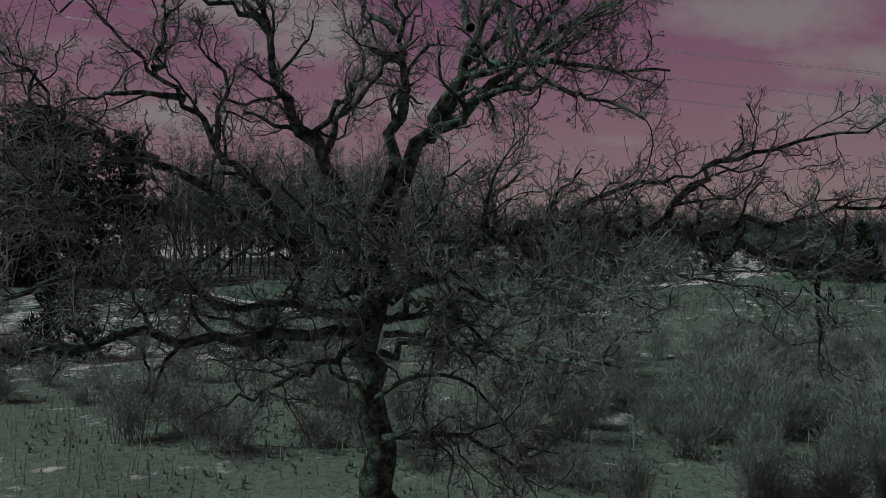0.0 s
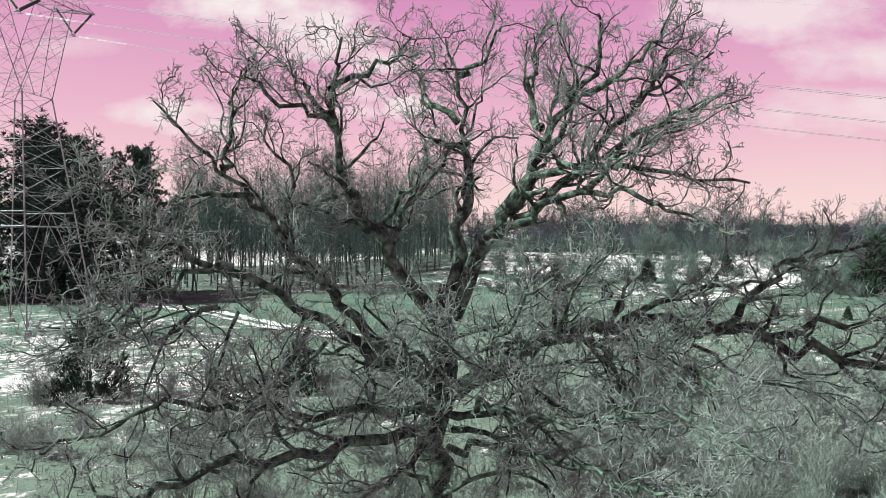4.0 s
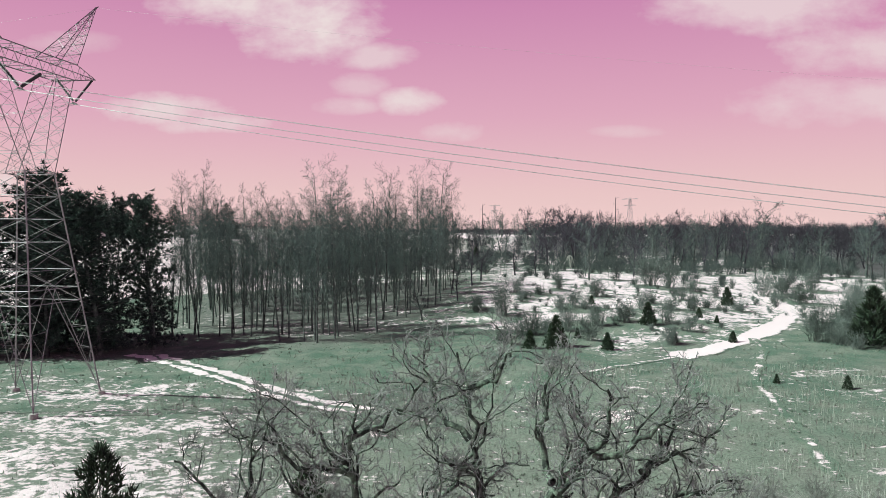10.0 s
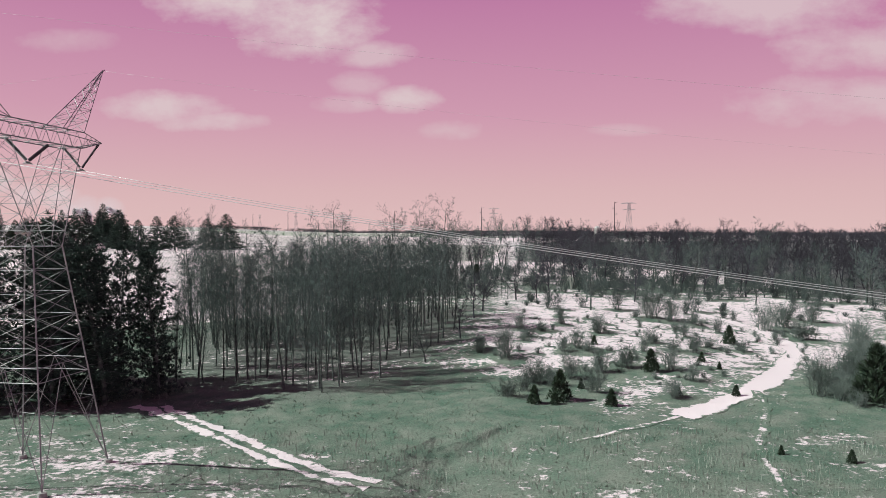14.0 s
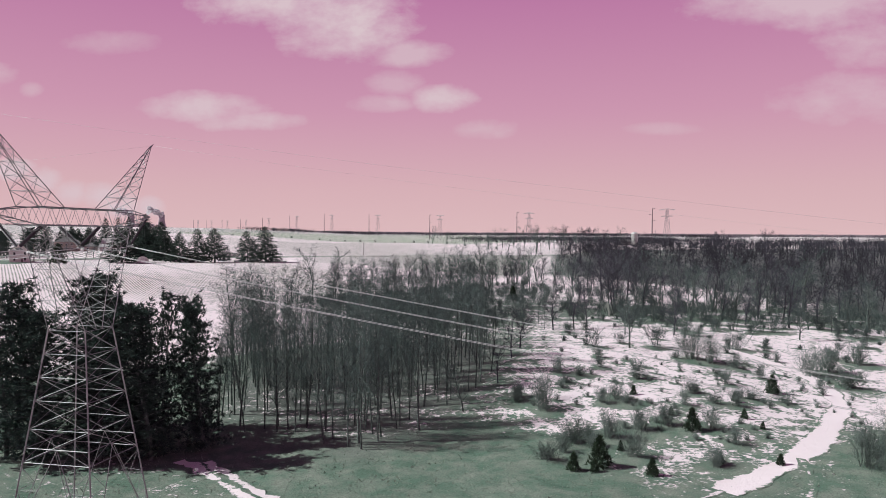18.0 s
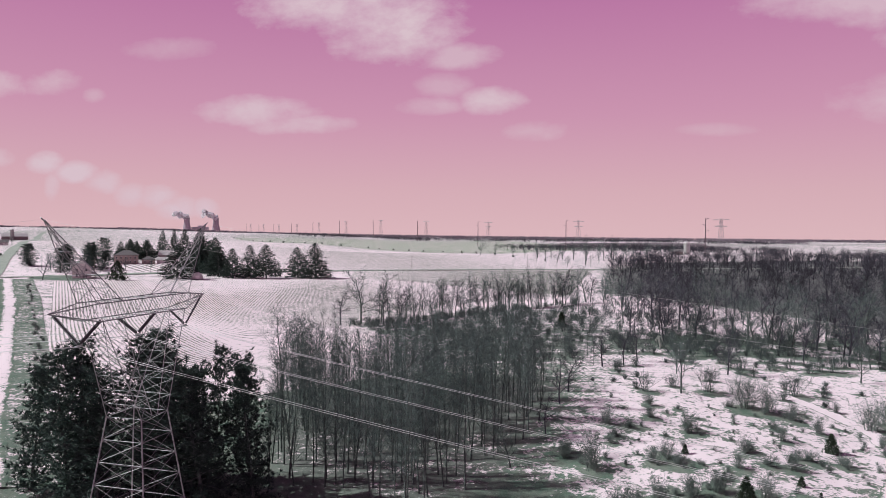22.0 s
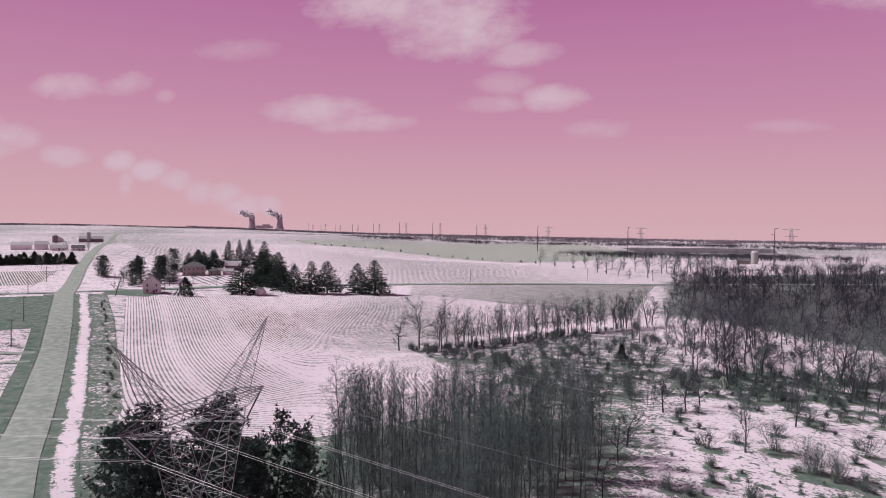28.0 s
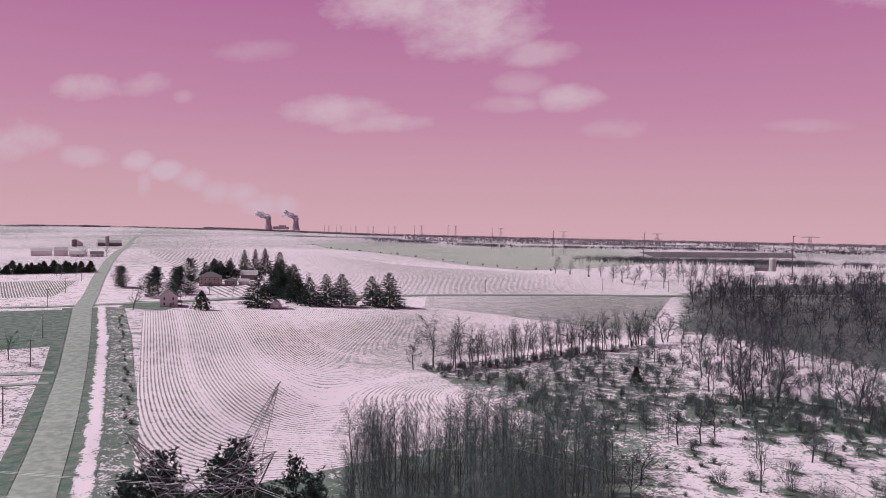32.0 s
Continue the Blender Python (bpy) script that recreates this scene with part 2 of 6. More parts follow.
# height of the land at a few places (metres)
LAND = np.array([
    (0, 0, 0.3), (0, 15, 0.5), (-39, 60, 0.0), (-42, 89, 0.0), (-13, 64, -0.3), (-23, 96, 1.2), (49, 117, 2.6),
    (10, 87, 1.8), (20, 130, 4.2), (13, 151, 6.3), (0, 264, 6.0), (28, 290, 6.0), (56, 219, 4.8), (-84, 286, 3.0),
    (-255, 339, 14.5), (-275, 300, 16.2), (-233, 275, 13.0), (-148, 400, 13.5), (-120, 90, 4.0), (-70, 200, 1.5), (-150, 200, 6.5),
    (60, 0, 0.5), (-60, 0, 0.5), (0, -200, 0.0), (150, 150, 3.0), (300, 300, 6.0), (-900, 1500, 40.0), (-500, 800, 30.0),
    (0, 900, 16.0), (0, 2000, 24.0), (1000, 2000, 18.0), (1200, 600, 10.0), (-2500, 2500, 58.0), (-1500, 500, 40.0),
    (-300, 470, 17.5), (-360, 560, 21.5), (-470, 640, 24.5), (-430, 490, 20.0), (-100, 500, 13.5), (20, 600, 13.0), (-120, 700, 20.0), (150, 800, 14.0)])


def land(x, y):
    x, y = np.broadcast_arrays(np.asarray(x, float), np.asarray(y, float))
    near = np.maximum(np.hypot(x, y), 60.0)
    w = 1.0 / ((x[..., None] - LAND[:, 0]) ** 2 + (y[..., None] - LAND[:, 1]) ** 2 + (0.12 * near[..., None]) ** 2) ** 2
    return (w * LAND[:, 2]).sum(-1) / w.sum(-1)


# ---- making meshes ----
def mesh(name, verts, faces, mat=None, smooth=False, **attributes):
    me = bpy.data.meshes.new(name)
    me.from_pydata([tuple(v) for v in verts], [], [tuple(f) for f in faces])
    if smooth:
        me.polygons.foreach_set("use_smooth", np.ones(len(me.polygons), bool))
    for key, values in attributes.items():
        me.attributes.new(key, "FLOAT", "POINT").data.foreach_set("value", np.asarray(values, np.float32).ravel())
    if mat:
        me.materials.append(mat)
    me.update()
    return me


def part(name, data, mat, parent, label=""):
    """One mesh object under a thing or a part. data: a bmesh, or a mesh already made."""
    if isinstance(data, bmesh.types.BMesh):
        me = bpy.data.meshes.new(name)
        data.to_mesh(me)
        data.free()
        data = me
    if mat and not data.materials:
        data.materials.append(mat)
    ob = new(name, data)
    ob.parent = parent
    return tagged(ob, label)


def thing(name, label, category, group="", kind="", at=None, data=None):
    ob = new(name, data)
    if at is not None:
        ob.matrix_basis = at
    return tagged(ob, label, category, group, kind)


def inside(x, y, poly):
    hit = np.zeros(np.shape(x), bool)
    for (ax, ay), (bx, by) in zip(poly, poly[1:] + poly[:1]):
        if ay != by:
            hit ^= ((ay > y) != (by > y)) & (x < (bx - ax) * (y - ay) / (by - ay) + ax)
    return hit


def away(x, y, poly, closed=True):
    """Distance from the outline poly."""
    best = np.full(np.shape(x), 1e9)
    ends = list(zip(poly, poly[1:] + poly[:1])) if closed else list(zip(poly, poly[1:]))
    for (ax, ay), (bx, by) in ends:
        dx, dy = bx - ax, by - ay
        s = np.clip(((x - ax) * dx + (y - ay) * dy) / (dx * dx + dy * dy), 0, 1)
        best = np.minimum(best, np.hypot(x - ax - s * dx, y - ay - s * dy))
    return best


def soft_in(x, y, poly, width):
    d = away(x, y, poly)
    return np.clip(0.5 + np.where(inside(x, y, poly), d, -d) / (2 * width), 0, 1)


def scatter(poly, n, rng, gap):
    xs, ys = [p[0] for p in poly], [p[1] for p in poly]
    got, tries = [], 0
    while len(got) < n and tries < n * 60:
        tries += 1
        x, y = rng.uniform(min(xs), max(xs)), rng.uniform(min(ys), max(ys))
        if inside(np.array(x), np.array(y), poly) and all((x - a) ** 2 + (y - b) ** 2 > gap * gap for a, b in got):
            got.append((x, y))
    return got


# ---- the land ----
SCRUB = [(-6, 110), (0, 150), (8, 205), (45, 255), (110, 240), (90, 170), (60, 112), (30, 90), (14, 84), (4, 92)]
WOOD = [(-50, 111), (-36, 103), (-23, 92), (-16, 106), (-11, 118), (-7, 134), (-6, 158), (-16, 174), (-42, 176), (-62, 156), (-56, 126)]
NEARSNOW = [(-75, 20), (-62, 72), (-36, 76), (-20, 62), (-14, 40), (-12, 18), (-30, 8)]
FAR_WOOD = [(12, 405), (20, 470), (22, 575), (160, 570), (420, 520), (500, 250), (170, 130), (105, 150), (100, 215), (105, 270), (82, 335), (40, 392)]
FAR_WOOD_2 = [(24, 580), (60, 690), (110, 725), (220, 820), (420, 900), (760, 800), (640, 480), (420, 522), (160, 562)]
GRASS_STRIP = [(-58, 102), (-58, 112), (-22, 93), (-6, 108), (8, 88), (0, 74), (-30, 80)]

THICKET = [(-92, 274), (-52, 233), (-36, 217), (-12, 208), (8, 200), (20, 240), (10, 300), (-10, 350), (-45, 320), (-75, 290)]
# small drifts left on the grass: place, half length, half depth, depth of snow
DRIFTS = [(-7.2, 88.7, 2.2, 2.0, 0.34), (-10.6, 83.2, 2.2, 1.5, 0.34), (-17.8, 72.5, 1.6, 1.0, 0.3), (-15.0, 82.6, 2.5, 0.9, 0.25), (-19, 79.3, 2.0, 0.8, 0.25), (11, 60.5, 2.2, 1.6, 0.22), (35, 75.4, 3.5, 1.0, 0.3), (-40, 89, 2.5, 1.5, 0.35),
          (-34, 69, 7, 3.5, 0.12), (-33, 57, 7, 3.0, 0.10), (-22, 57, 3, 2.5, 0.14), (-45, 72.7, 4, 2.5, 0.10), (-22, 42, 8, 5, 0.16), (-14, 38, 5, 4, 0.14), (-28, 48, 8, 4, 0.12), (20, 33, 4, 3, 0.15), (-84, 272, 12, 7, -0.3), (-66, 252, 8, 7, -0.25)]

plan_rng = np.random.default_rng(12)
# shrubs by place and height
SHRUBS = [(x, y, h / 2.5) for x, y, h in (
    (14.0, 159.0, 4.0), (27.5, 163.2, 5.2), (32.4, 151.0, 5.6), (35.9, 148.8, 4.3), (45.8, 167.0, 4.6), (40.0, 145.7, 3.4), (19.3, 133.1, 3.8), (11.3, 134.2, 1.5), (13.8, 118.1, 3.7), (15.1, 116.1, 3.0),
    (2.3, 113.8, 4.6), (6.6, 100.3, 5.0), (11.1, 102.2, 4.8), (15.7, 105.3, 3.6), (19.6, 106.8, 4.2), (25.8, 105.7, 3.1), (28.9, 118.8, 2.7), (26.6, 123.6, 3.2), (13.4, 94.7, 3.2), (1.9, 92.2, 3.9))]
SHRUBS += [(x, y, h / 2.5) for x, y, h in (
    (41.2, 123.4, 2.9), (36.2, 123.8, 2.9), (53.2, 144.3, 4.7), (58.0, 148.4, 5.2), (56.6, 136.8, 5.4), (57.3, 233.0, 5.4), (59.8, 224.1, 6.0), (27.2, 99.9, 2.3), (43.4, 100.0, 3.7), (40.8, 92.5, 4.2), (42.1, 90.1, 4.2), (67.2, 157.0, 5.8), (76.0, 218.3, 5.2),
    (-2.0, 118.0, 3.0), (4.5, 95.5, 3.2), (8.5, 98.0, 2.6))]
SHRUBS += [(54.0, 96.0, 1.5), (50.0, 92.5, 1.4), (57.0, 101.0, 1.6), (47.0, 84.0, 1.1), (60.0, 108.0, 1.5), (62.0, 97.0, 1.6), (53.0, 88.0, 1.4),
           (43.5, 93.5, 1.4), (45.0, 96.0, 1.7), (47.5, 100.0, 1.7), (43.0, 87.0, 1.2), (50.5, 104.0, 1.8), (53.5, 107.0, 1.7), (55.5, 113.0, 1.7), (50.0, 97.0, 1.8), (58.5, 118.0, 1.7), (61.0, 124.0, 1.7), (64.0, 131.0, 1.8)]
SHRUBS += [(x, y, plan_rng.uniform(0.35, 1.15)) for x, y in scatter(SCRUB, 130, plan_rng, 2.8)]
SHRUBS += [(x, y, plan_rng.uniform(0.25, 0.5)) for x, y in scatter([(16, 92), (6, 118), (20, 150), (60, 150), (50, 112)], 90, plan_rng, 2.0)]
SHRUBS += [(x, y, plan_rng.uniform(0.9, 1.5)) for x, y in scatter([(4, 205), (14, 245), (60, 262), (66, 240), (30, 215)], 26, plan_rng, 2.8)]
SHRUBS += [(x, y, plan_rng.uniform(0.9, 2.0)) for x, y in scatter([(14, 218), (40, 192), (92, 188), (120, 250), (60, 292), (15, 315), (-6, 342), (-8, 300)], 190, plan_rng, 2.6)]
SHRUBS += [(x, y, plan_rng.uniform(0.9, 1.7)) for x, y in scatter([(-90, 275), (-51, 235), (-36, 218), (-18, 196), (5, 205), (5, 250), (-8, 300), (-30, 325), (-75, 284)], 150, plan_rng, 2.3)]
SHRUBS += [(x, y, plan_rng.uniform(0.5, 0.9)) for x, y in scatter([(1.5, 17.5), (13, 15), (15, 24), (4, 27), (-4, 21)], 34, plan_rng, 1.3)]
SHRUBS += [(x, y, plan_rng.uniform(0.55, 1.05)) for x, y in scatter([(4, 24), (20, 19), (27, 34), (20, 41), (9, 40), (3, 33)], 56, plan_rng, 1.7)]
SHRUBS += [(x, y, plan_rng.uniform(0.4, 0.9)) for x, y in scatter([(-20, 22), (-3, 18), (-3, 36), (-8, 41), (-22, 38)], 30, plan_rng, 1.6)]


def snow_cover(x, y):
    r = np.hypot(x, y)
    c = 0.36 + 0.30 * np.clip((r - 150) / 120, 0, 1) - 0.10 * np.clip((r - 600) / 900, 0, 1) + 0.05 * np.sin(x * 0.011 + 1) * np.sin(y * 0.008)
    c = c + (0.655 - c) * soft_in(x, y, SCRUB, 7)
    c = c - 0.10 * soft_in(x, y, [(2, 80), (0, 104), (20, 112), (40, 116), (62, 112), (60, 80)], 6)
    c = c + (0.46 - c) * soft_in(x, y, NEARSNOW, 8)
    for dx, dy, a, b, deep in DRIFTS:
        c = c + deep * np.exp(-(((x - dx) / a) ** 2 + ((y - dy) / b) ** 2))
    c = c + (np.clip(0.44 - (y - 118) * 0.006, 0.30, 0.44) - c) * soft_in(x, y, WOOD, 5)
    c = c + (0.32 - c) * soft_in(x, y, FAR_WOOD, 8)
    c = c + (0.38 - c) * soft_in(x, y, FAR_WOOD_2, 8)
    c = c + (0.53 - c) * soft_in(x, y, THICKET, 8)
    c = c + (0.12 - c) * soft_in(x, y, GRASS_STRIP, 6)
    left = soft_in(x, y, [(-290, 302), (-121, 112), (-160, 20), (-600, 20), (-600, 280)], 3)
    c = c + (0.60 - c) * left
    # the snow has melted round the shrubs
    for sx, sy, size in SHRUBS:
        if 80 < sy < 262:
            c = c - 0.46 * np.exp(-(((x - sx - 0.4 * size) / (1.6 * size)) ** 2 + ((y - sy + 0.7 * size) / (1.5 * size)) ** 2))
    return c


def greenness(x, y):
    g = 0.12 + 0.73 * np.clip((np.hypot(x, y) - 42) / 36, 0, 1)
    g = g + (0.1 - g) * soft_in(x, y, WOOD, 5)
    g = g + (0.35 - g) * soft_in(x, y, FAR_WOOD, 8)
    g = g + (0.75 - g) * soft_in(x, y, SCRUB, 8)
    g = g + (0.4 - g) * soft_in(x, y, THICKET, 8)
    return g


def leaf_litter(x, y):
    return np.maximum.reduce([0.5 * soft_in(x, y, WOOD, 5), 0.8 * soft_in(x, y, FAR_WOOD, 10), 0.8 * soft_in(x, y, FAR_WOOD_2, 10), 0.35 * soft_in(x, y, THICKET, 10)])


def relief(x, y):
    """Small swells of the near meadow."""
    return 0.10 * np.sin(x * 0.9 + 1.3 * np.sin(y * 0.31)) * np.sin(y * 0.7 + x * 0.13) * (np.hypot(x, y) < 250)


def ground():
    rings = np.concatenate([np.linspace(0, 40, 41)[1:], np.linspace(40, 170, 110)[1:], np.linspace(170, 320, 84)[1:], np.geomspace(320, 4950, 70)[1:]])
    sectors = 480
    a = np.linspace(0, 2 * np.pi, sectors, endpoint=False)
    x, y = (rings[:, None] * np.sin(a)).ravel(), (rings[:, None] * np.cos(a)).ravel()
    z = land(x, y)
    z = z + relief(x, y)
    verts = np.c_[x, y, z].tolist() + [(0, 0, float(land(0, 0)))]
    faces = [(i * sectors + k, i * sectors + (k + 1) % sectors, (i + 1) * sectors + (k + 1) % sectors, (i + 1) * sectors + k)
             for i in range(len(rings) - 1) for k in range(sectors)]
    faces = [f[::-1] for f in faces] + [(len(verts) - 1, (k + 1) % sectors, k) for k in range(sectors)]
    vx, vy = np.append(x, 0), np.append(y, 0)
    me = mesh("ground", verts, faces, M_GROUND, True, cover=snow_cover(vx, vy), green=greenness(vx, vy), row=vx, litter=leaf_litter(vx, vy))
    thing("ground", "rolling grassland and farmland under patchy melting snow", "ground", kind="structure", data=me)


def ribbon(name, line, width, lift, mat, label, category, cover=0.5, green=0.75, step=4.0, ragged=0.0, kind="structure", crown=0.0):
    """A strip that follows the land along a line."""
    pts = [np.array(line[0], float)]
    for a, b in zip(line, line[1:]):
        n = max(1, int(math.hypot(b[0] - a[0], b[1] - a[1]) / step))
        pts += [np.array(a) + (np.array(b) - np.array(a)) * k / n for k in range(1, n + 1)]
    pts = np.array(pts)
    for _ in range(3):
        pts[1:-1] = (pts[:-2] + 2 * pts[1:-1] + pts[2:]) / 4
    way = np.gradient(pts, axis=0)
    way /= np.linalg.norm(way, axis=1)[:, None]
    side = np.c_[way[:, 1], -way[:, 0]]
    rng = np.random.default_rng(len(pts))
    across = np.linspace(-0.5, 0.5, 7)
    verts, cov = [], []
    for k, (p, s) in enumerate(zip(pts, side)):
        wl, wr = width * (1 + ragged * rng.normal(0, 1)), width * (1 + ragged * rng.normal(0, 1))
        for c in across:
            q = p + s * c * (wr if c > 0 else wl)
            verts.append((q[0], q[1], float(land(q[0], q[1]) + relief(q[0], q[1])) + lift + crown * (1 - 4 * c * c)))
            cov.append(cover + 0.03 * math.sin(k * 0.6) - (0.5 * (2 * abs(c)) ** 3 if ragged else 0.0))
    n = len(across)
    faces = [(i * n + k, i * n + k + 1, (i + 1) * n + k + 1, (i + 1) * n + k) for i in range(len(pts) - 1) for k in range(n - 1)]
    me = mesh(name, verts, faces, mat, True, cover=cov, green=[green] * len(cov), row=[0.0] * len(cov), litter=[0.0] * len(cov))
    return thing(name, label, category, kind=kind, data=me)


def beside(line, off):
    line = np.array(line, float)
    way = np.gradient(line, axis=0)
    way /= np.linalg.norm(way, axis=1)[:, None]
    return [tuple(p) for p in line + off * np.c_[way[:, 1], -way[:, 0]]]


def patch(name, a, b, c, d, lift, mat, label, cover, green, rows=None, cell=3.0, category="field"):
    """A four-cornered field that follows the land; its sides run a-b, b-c, c-d, d-a."""
    a, b, c, d = (np.array(p, float) for p in (a, b, c, d))
    n = int(max(np.linalg.norm(b - a), np.linalg.norm(c - d)) / cell) + 1
    m = int(max(np.linalg.norm(d - a), np.linalg.norm(c - b)) / cell) + 1
    u, v = np.meshgrid(np.linspace(0, 1, n + 1), np.linspace(0, 1, m + 1), indexing="ij")
    p = ((1 - u) * (1 - v))[..., None] * a + (u * (1 - v))[..., None] * b + (u * v)[..., None] * c + ((1 - u) * v)[..., None] * d
    x, y = p[..., 0].ravel(), p[..., 1].ravel()
    rim = np.minimum.reduce([u, 1 - u, v, 1 - v]).ravel()
    wob = np.where(rim < 1e-6, 0.0, 1.0)
    z = land(x, y) + lift * (0.3 + 0.7 * wob)
    faces = [(i * (m + 1) + k, (i + 1) * (m + 1) + k, (i + 1) * (m + 1) + k + 1, i * (m + 1) + k + 1) for i in range(n) for k in range(m)]
    cov = cover(x, y) if callable(cover) else np.full(len(x), cover)
    row = rows(x, y) if rows else x
    me = mesh(name, np.c_[x, y, z], faces, mat, True, cover=cov, green=np.full(len(x), green), row=row)
    return thing(name, label, category, kind="structure", data=me)


ground()
ROAD_LINE = [(-60, 48), (-90, 83), (-118, 114), (-154, 158), (-222, 237), (-283, 305), (-400, 447), (-504, 575), (-900, 1080), (-1530, 1925)]
CROSS_LINE = [(-700, -20), (-450, 172), (-322, 287), (-296, 304), (-283, 330), (-250, 387), (-190, 448), (-143, 486), (-63, 529), (17, 568), (150, 635), (600, 870)]
ribbon("road", beside(ROAD_LINE, 0.5), 8.8, 0.26, M_ROAD, "pale grey chip-sealed country road with faint tracks", "road", crown=0.08)
ribbon("road_2", CROSS_LINE, 6.6, 0.30, M_ROAD, "pale grey side road crossing the country road", "road", crown=0.06)
FIELD_LEFT = [(-98, 118), (-251, 311)]


def field_rows(x, y):
    d1, d2 = away(x, y, FIELD_LEFT, False), away(x, y, [(-98, 118), (-62, 165), (-33, 204), (-50, 236)], False)
    return -np.log(np.exp(-0.045 * d1) + np.exp(-0.045 * d2)) / 0.045


def field_cover(x, y):
    w = soft_in(x, y, [(-178, 298), (-168, 268), (-130, 255), (-92, 266), (-84, 290), (-60, 330), (-130, 370)], 10)
    v = soft_in(x, y, [(-128, 205), (-112, 172), (-100, 172), (-96, 190), (-118, 215)], 8)
    lane = np.exp(-(((field_rows(x, y) - 17) / 1.8) ** 2)) + np.exp(-(((field_rows(x, y) - 41) / 2.2) ** 2)) + 0.7 * np.exp(-(((field_rows(x, y) - 70) / 2.0) ** 2))
    return 0.73 - 0.10 * v + 0.14 * lane - 0.13 * w + 0.06 * np.sin(x * 0.05 + y * 0.03)


patch("stubble_field", (-98, 118), (-33, 204), (-92, 279), (-251, 312), 0.22, M_FIELD, "snow-striped stubble field with curving rows", field_cover, 0.6, field_rows, 2.2)
patch("stubble_field_4", (-92, 279.5), (-5, 388), (-130, 404), (-251, 312.5), 0.22, M_FIELD, "snow-striped stubble field with curving rows", field_cover, 0.6, field_rows, 2.2)
patch("pasture", (-130, 405), (-4, 389), (12, 554), (-150, 472), 0.2, M_FIELD, "greyish green winter field under thin snow", lambda x, y: 0.62 - 0.20 * np.clip((x + 135) / 90, 0, 1), 0.95, lambda x, y: y - 0.5 * x, 4.0)
patch("stubble_field_2", (-258, 392), (14, 576), (-28, 664), (-800, 965), 0.2, M_FIELD, "snow-covered sloping field with faint rows", lambda x, y: 0.65 + 0.09 * np.sin(0.02 * x + 0.013 * y), 0.3, lambda x, y: 0.2 * (y + 0.9 * x), 7.0)
patch("wheat_field", (-640, 1262), (-128, 735), (40, 1279), (-150, 1792), 0.6, M_GREENFIELD, "pale green winter wheat field", 0.45, 1.0, lambda x, y: x + y, 20.0)
patch("stubble_field_3", (-470, 215), (-343, 347), (-394, 420), (-540, 300), 0.25, M_FIELD, "snow-striped stubble field beside the road", 0.52, 0.4, lambda x, y: 0.75 * (0.66 * x + 0.75 * y), 3.0)
patch("ploughed_field", (-3, 1414), (263, 1548), (297, 1804), (-38, 1626), 0.9, M_PLOUGH, "dark ploughed field far across the valley", 0.22, 0.2, lambda x, y: x - y, 16.0)
patch("lawn_2", (-270, 316), (-243, 318), (-250, 345), (-288, 352), 0.18, M_GROUND, "green farmhouse lawn with thawing snow", 0.30, 1.0, None, 3.0)
patch("lawn", (-218, 226), (-284, 294), (-420, 185), (-330, 110), 0.15, M_GROUND, "dark green lawn with a little snow", 0.10, 1.0, None, 4.0)


NEAR_ROAD = ROAD_LINE[1:6]
ribbon("verge", beside(NEAR_ROAD, 6.2), 4.2, 0.14, M_GROUND, "strip of green grass along the road", "verge", cover=0.15, green=0.9)
ribbon("verge_2", beside(NEAR_ROAD, -6.4), 4.6, 0.14, M_GROUND, "strip of green grass along the road", "verge", cover=0.12, green=1.0)
ribbon("ditch_snow", beside(NEAR_ROAD, 9.4), 5.2, 0.2, M_TRACK, "band of snow lying in the roadside ditch", "snow", cover=0.74, ragged=0.14, step=3.5)
ribbon("verge_3", beside(NEAR_ROAD, 16.0), 8.4, 0.14, M_GROUND, "rough green grass bank beside the ditch", "verge", cover=0.46, green=0.8)
ribbon("verge_4", beside(CROSS_LINE[4:10], 6.2), 5.0, 0.3, M_GROUND, "grass verge along the side road", "verge", cover=0.34, green=0.8)
ribbon("verge_5", beside(CROSS_LINE[1:3], -6.2), 5.0, 0.3, M_GROUND, "grass verge along the side road", "verge", cover=0.34, green=0.8)
ribbon("driveway", [(-196, 199), (-215, 183), (-240, 160)], 3.2, 0.2, M_ROAD, "grey gravel driveway across snow", "driveway")
ribbon("driveway_2", [(-187, 188), (-208, 170), (-235, 146)], 3.0, 0.2, M_ROAD, "grey gravel driveway across snow", "driveway")
ribbon("driveway_3", [(-262, 345), (-240, 366), (-215, 372), (-195, 372)], 3.4, 0.2, M_TRACK, "snowy driveway through the farmyard", "driveway", cover=0.7)
TRACK = [(-43, 90), (-41, 88), (-31, 78.6), (-24, 73), (-18, 68.4), (-13, 65.2), (-10.5, 64.2)]
ribbon("snow_track", beside(TRACK, 0.9), 1.5, 0.045, M_TRACK, "wheel rut of a farm track filled with snow", "track", cover=0.70, ragged=0.4, step=1.2)
ribbon("snow_track_4", beside(TRACK, -0.9), 1.7, 0.045, M_TRACK, "wheel rut of a farm track filled with snow", "track", cover=0.74, ragged=0.4, step=1.2)
ribbon("snow_track_5", [(-46, 90.5), (-42.5, 88.5), (-39, 86)], 2.4, 0.045, M_TRACK, "patch of snow at the head of a farm track", "track", cover=0.8, ragged=0.3, step=1.0)
ribbon("snow_track_2", [(21.5, 83.2), (27.0, 88.5), (33.6, 95.2), (39.5, 103), (44.9, 113), (49.5, 121), (52, 131), (53, 142), (47, 158), (40, 176)], 3.6, 0.045, M_TRACK, "broad snow-covered track through the scrub", "track", cover=0.92, ragged=0.16, step=1.8)
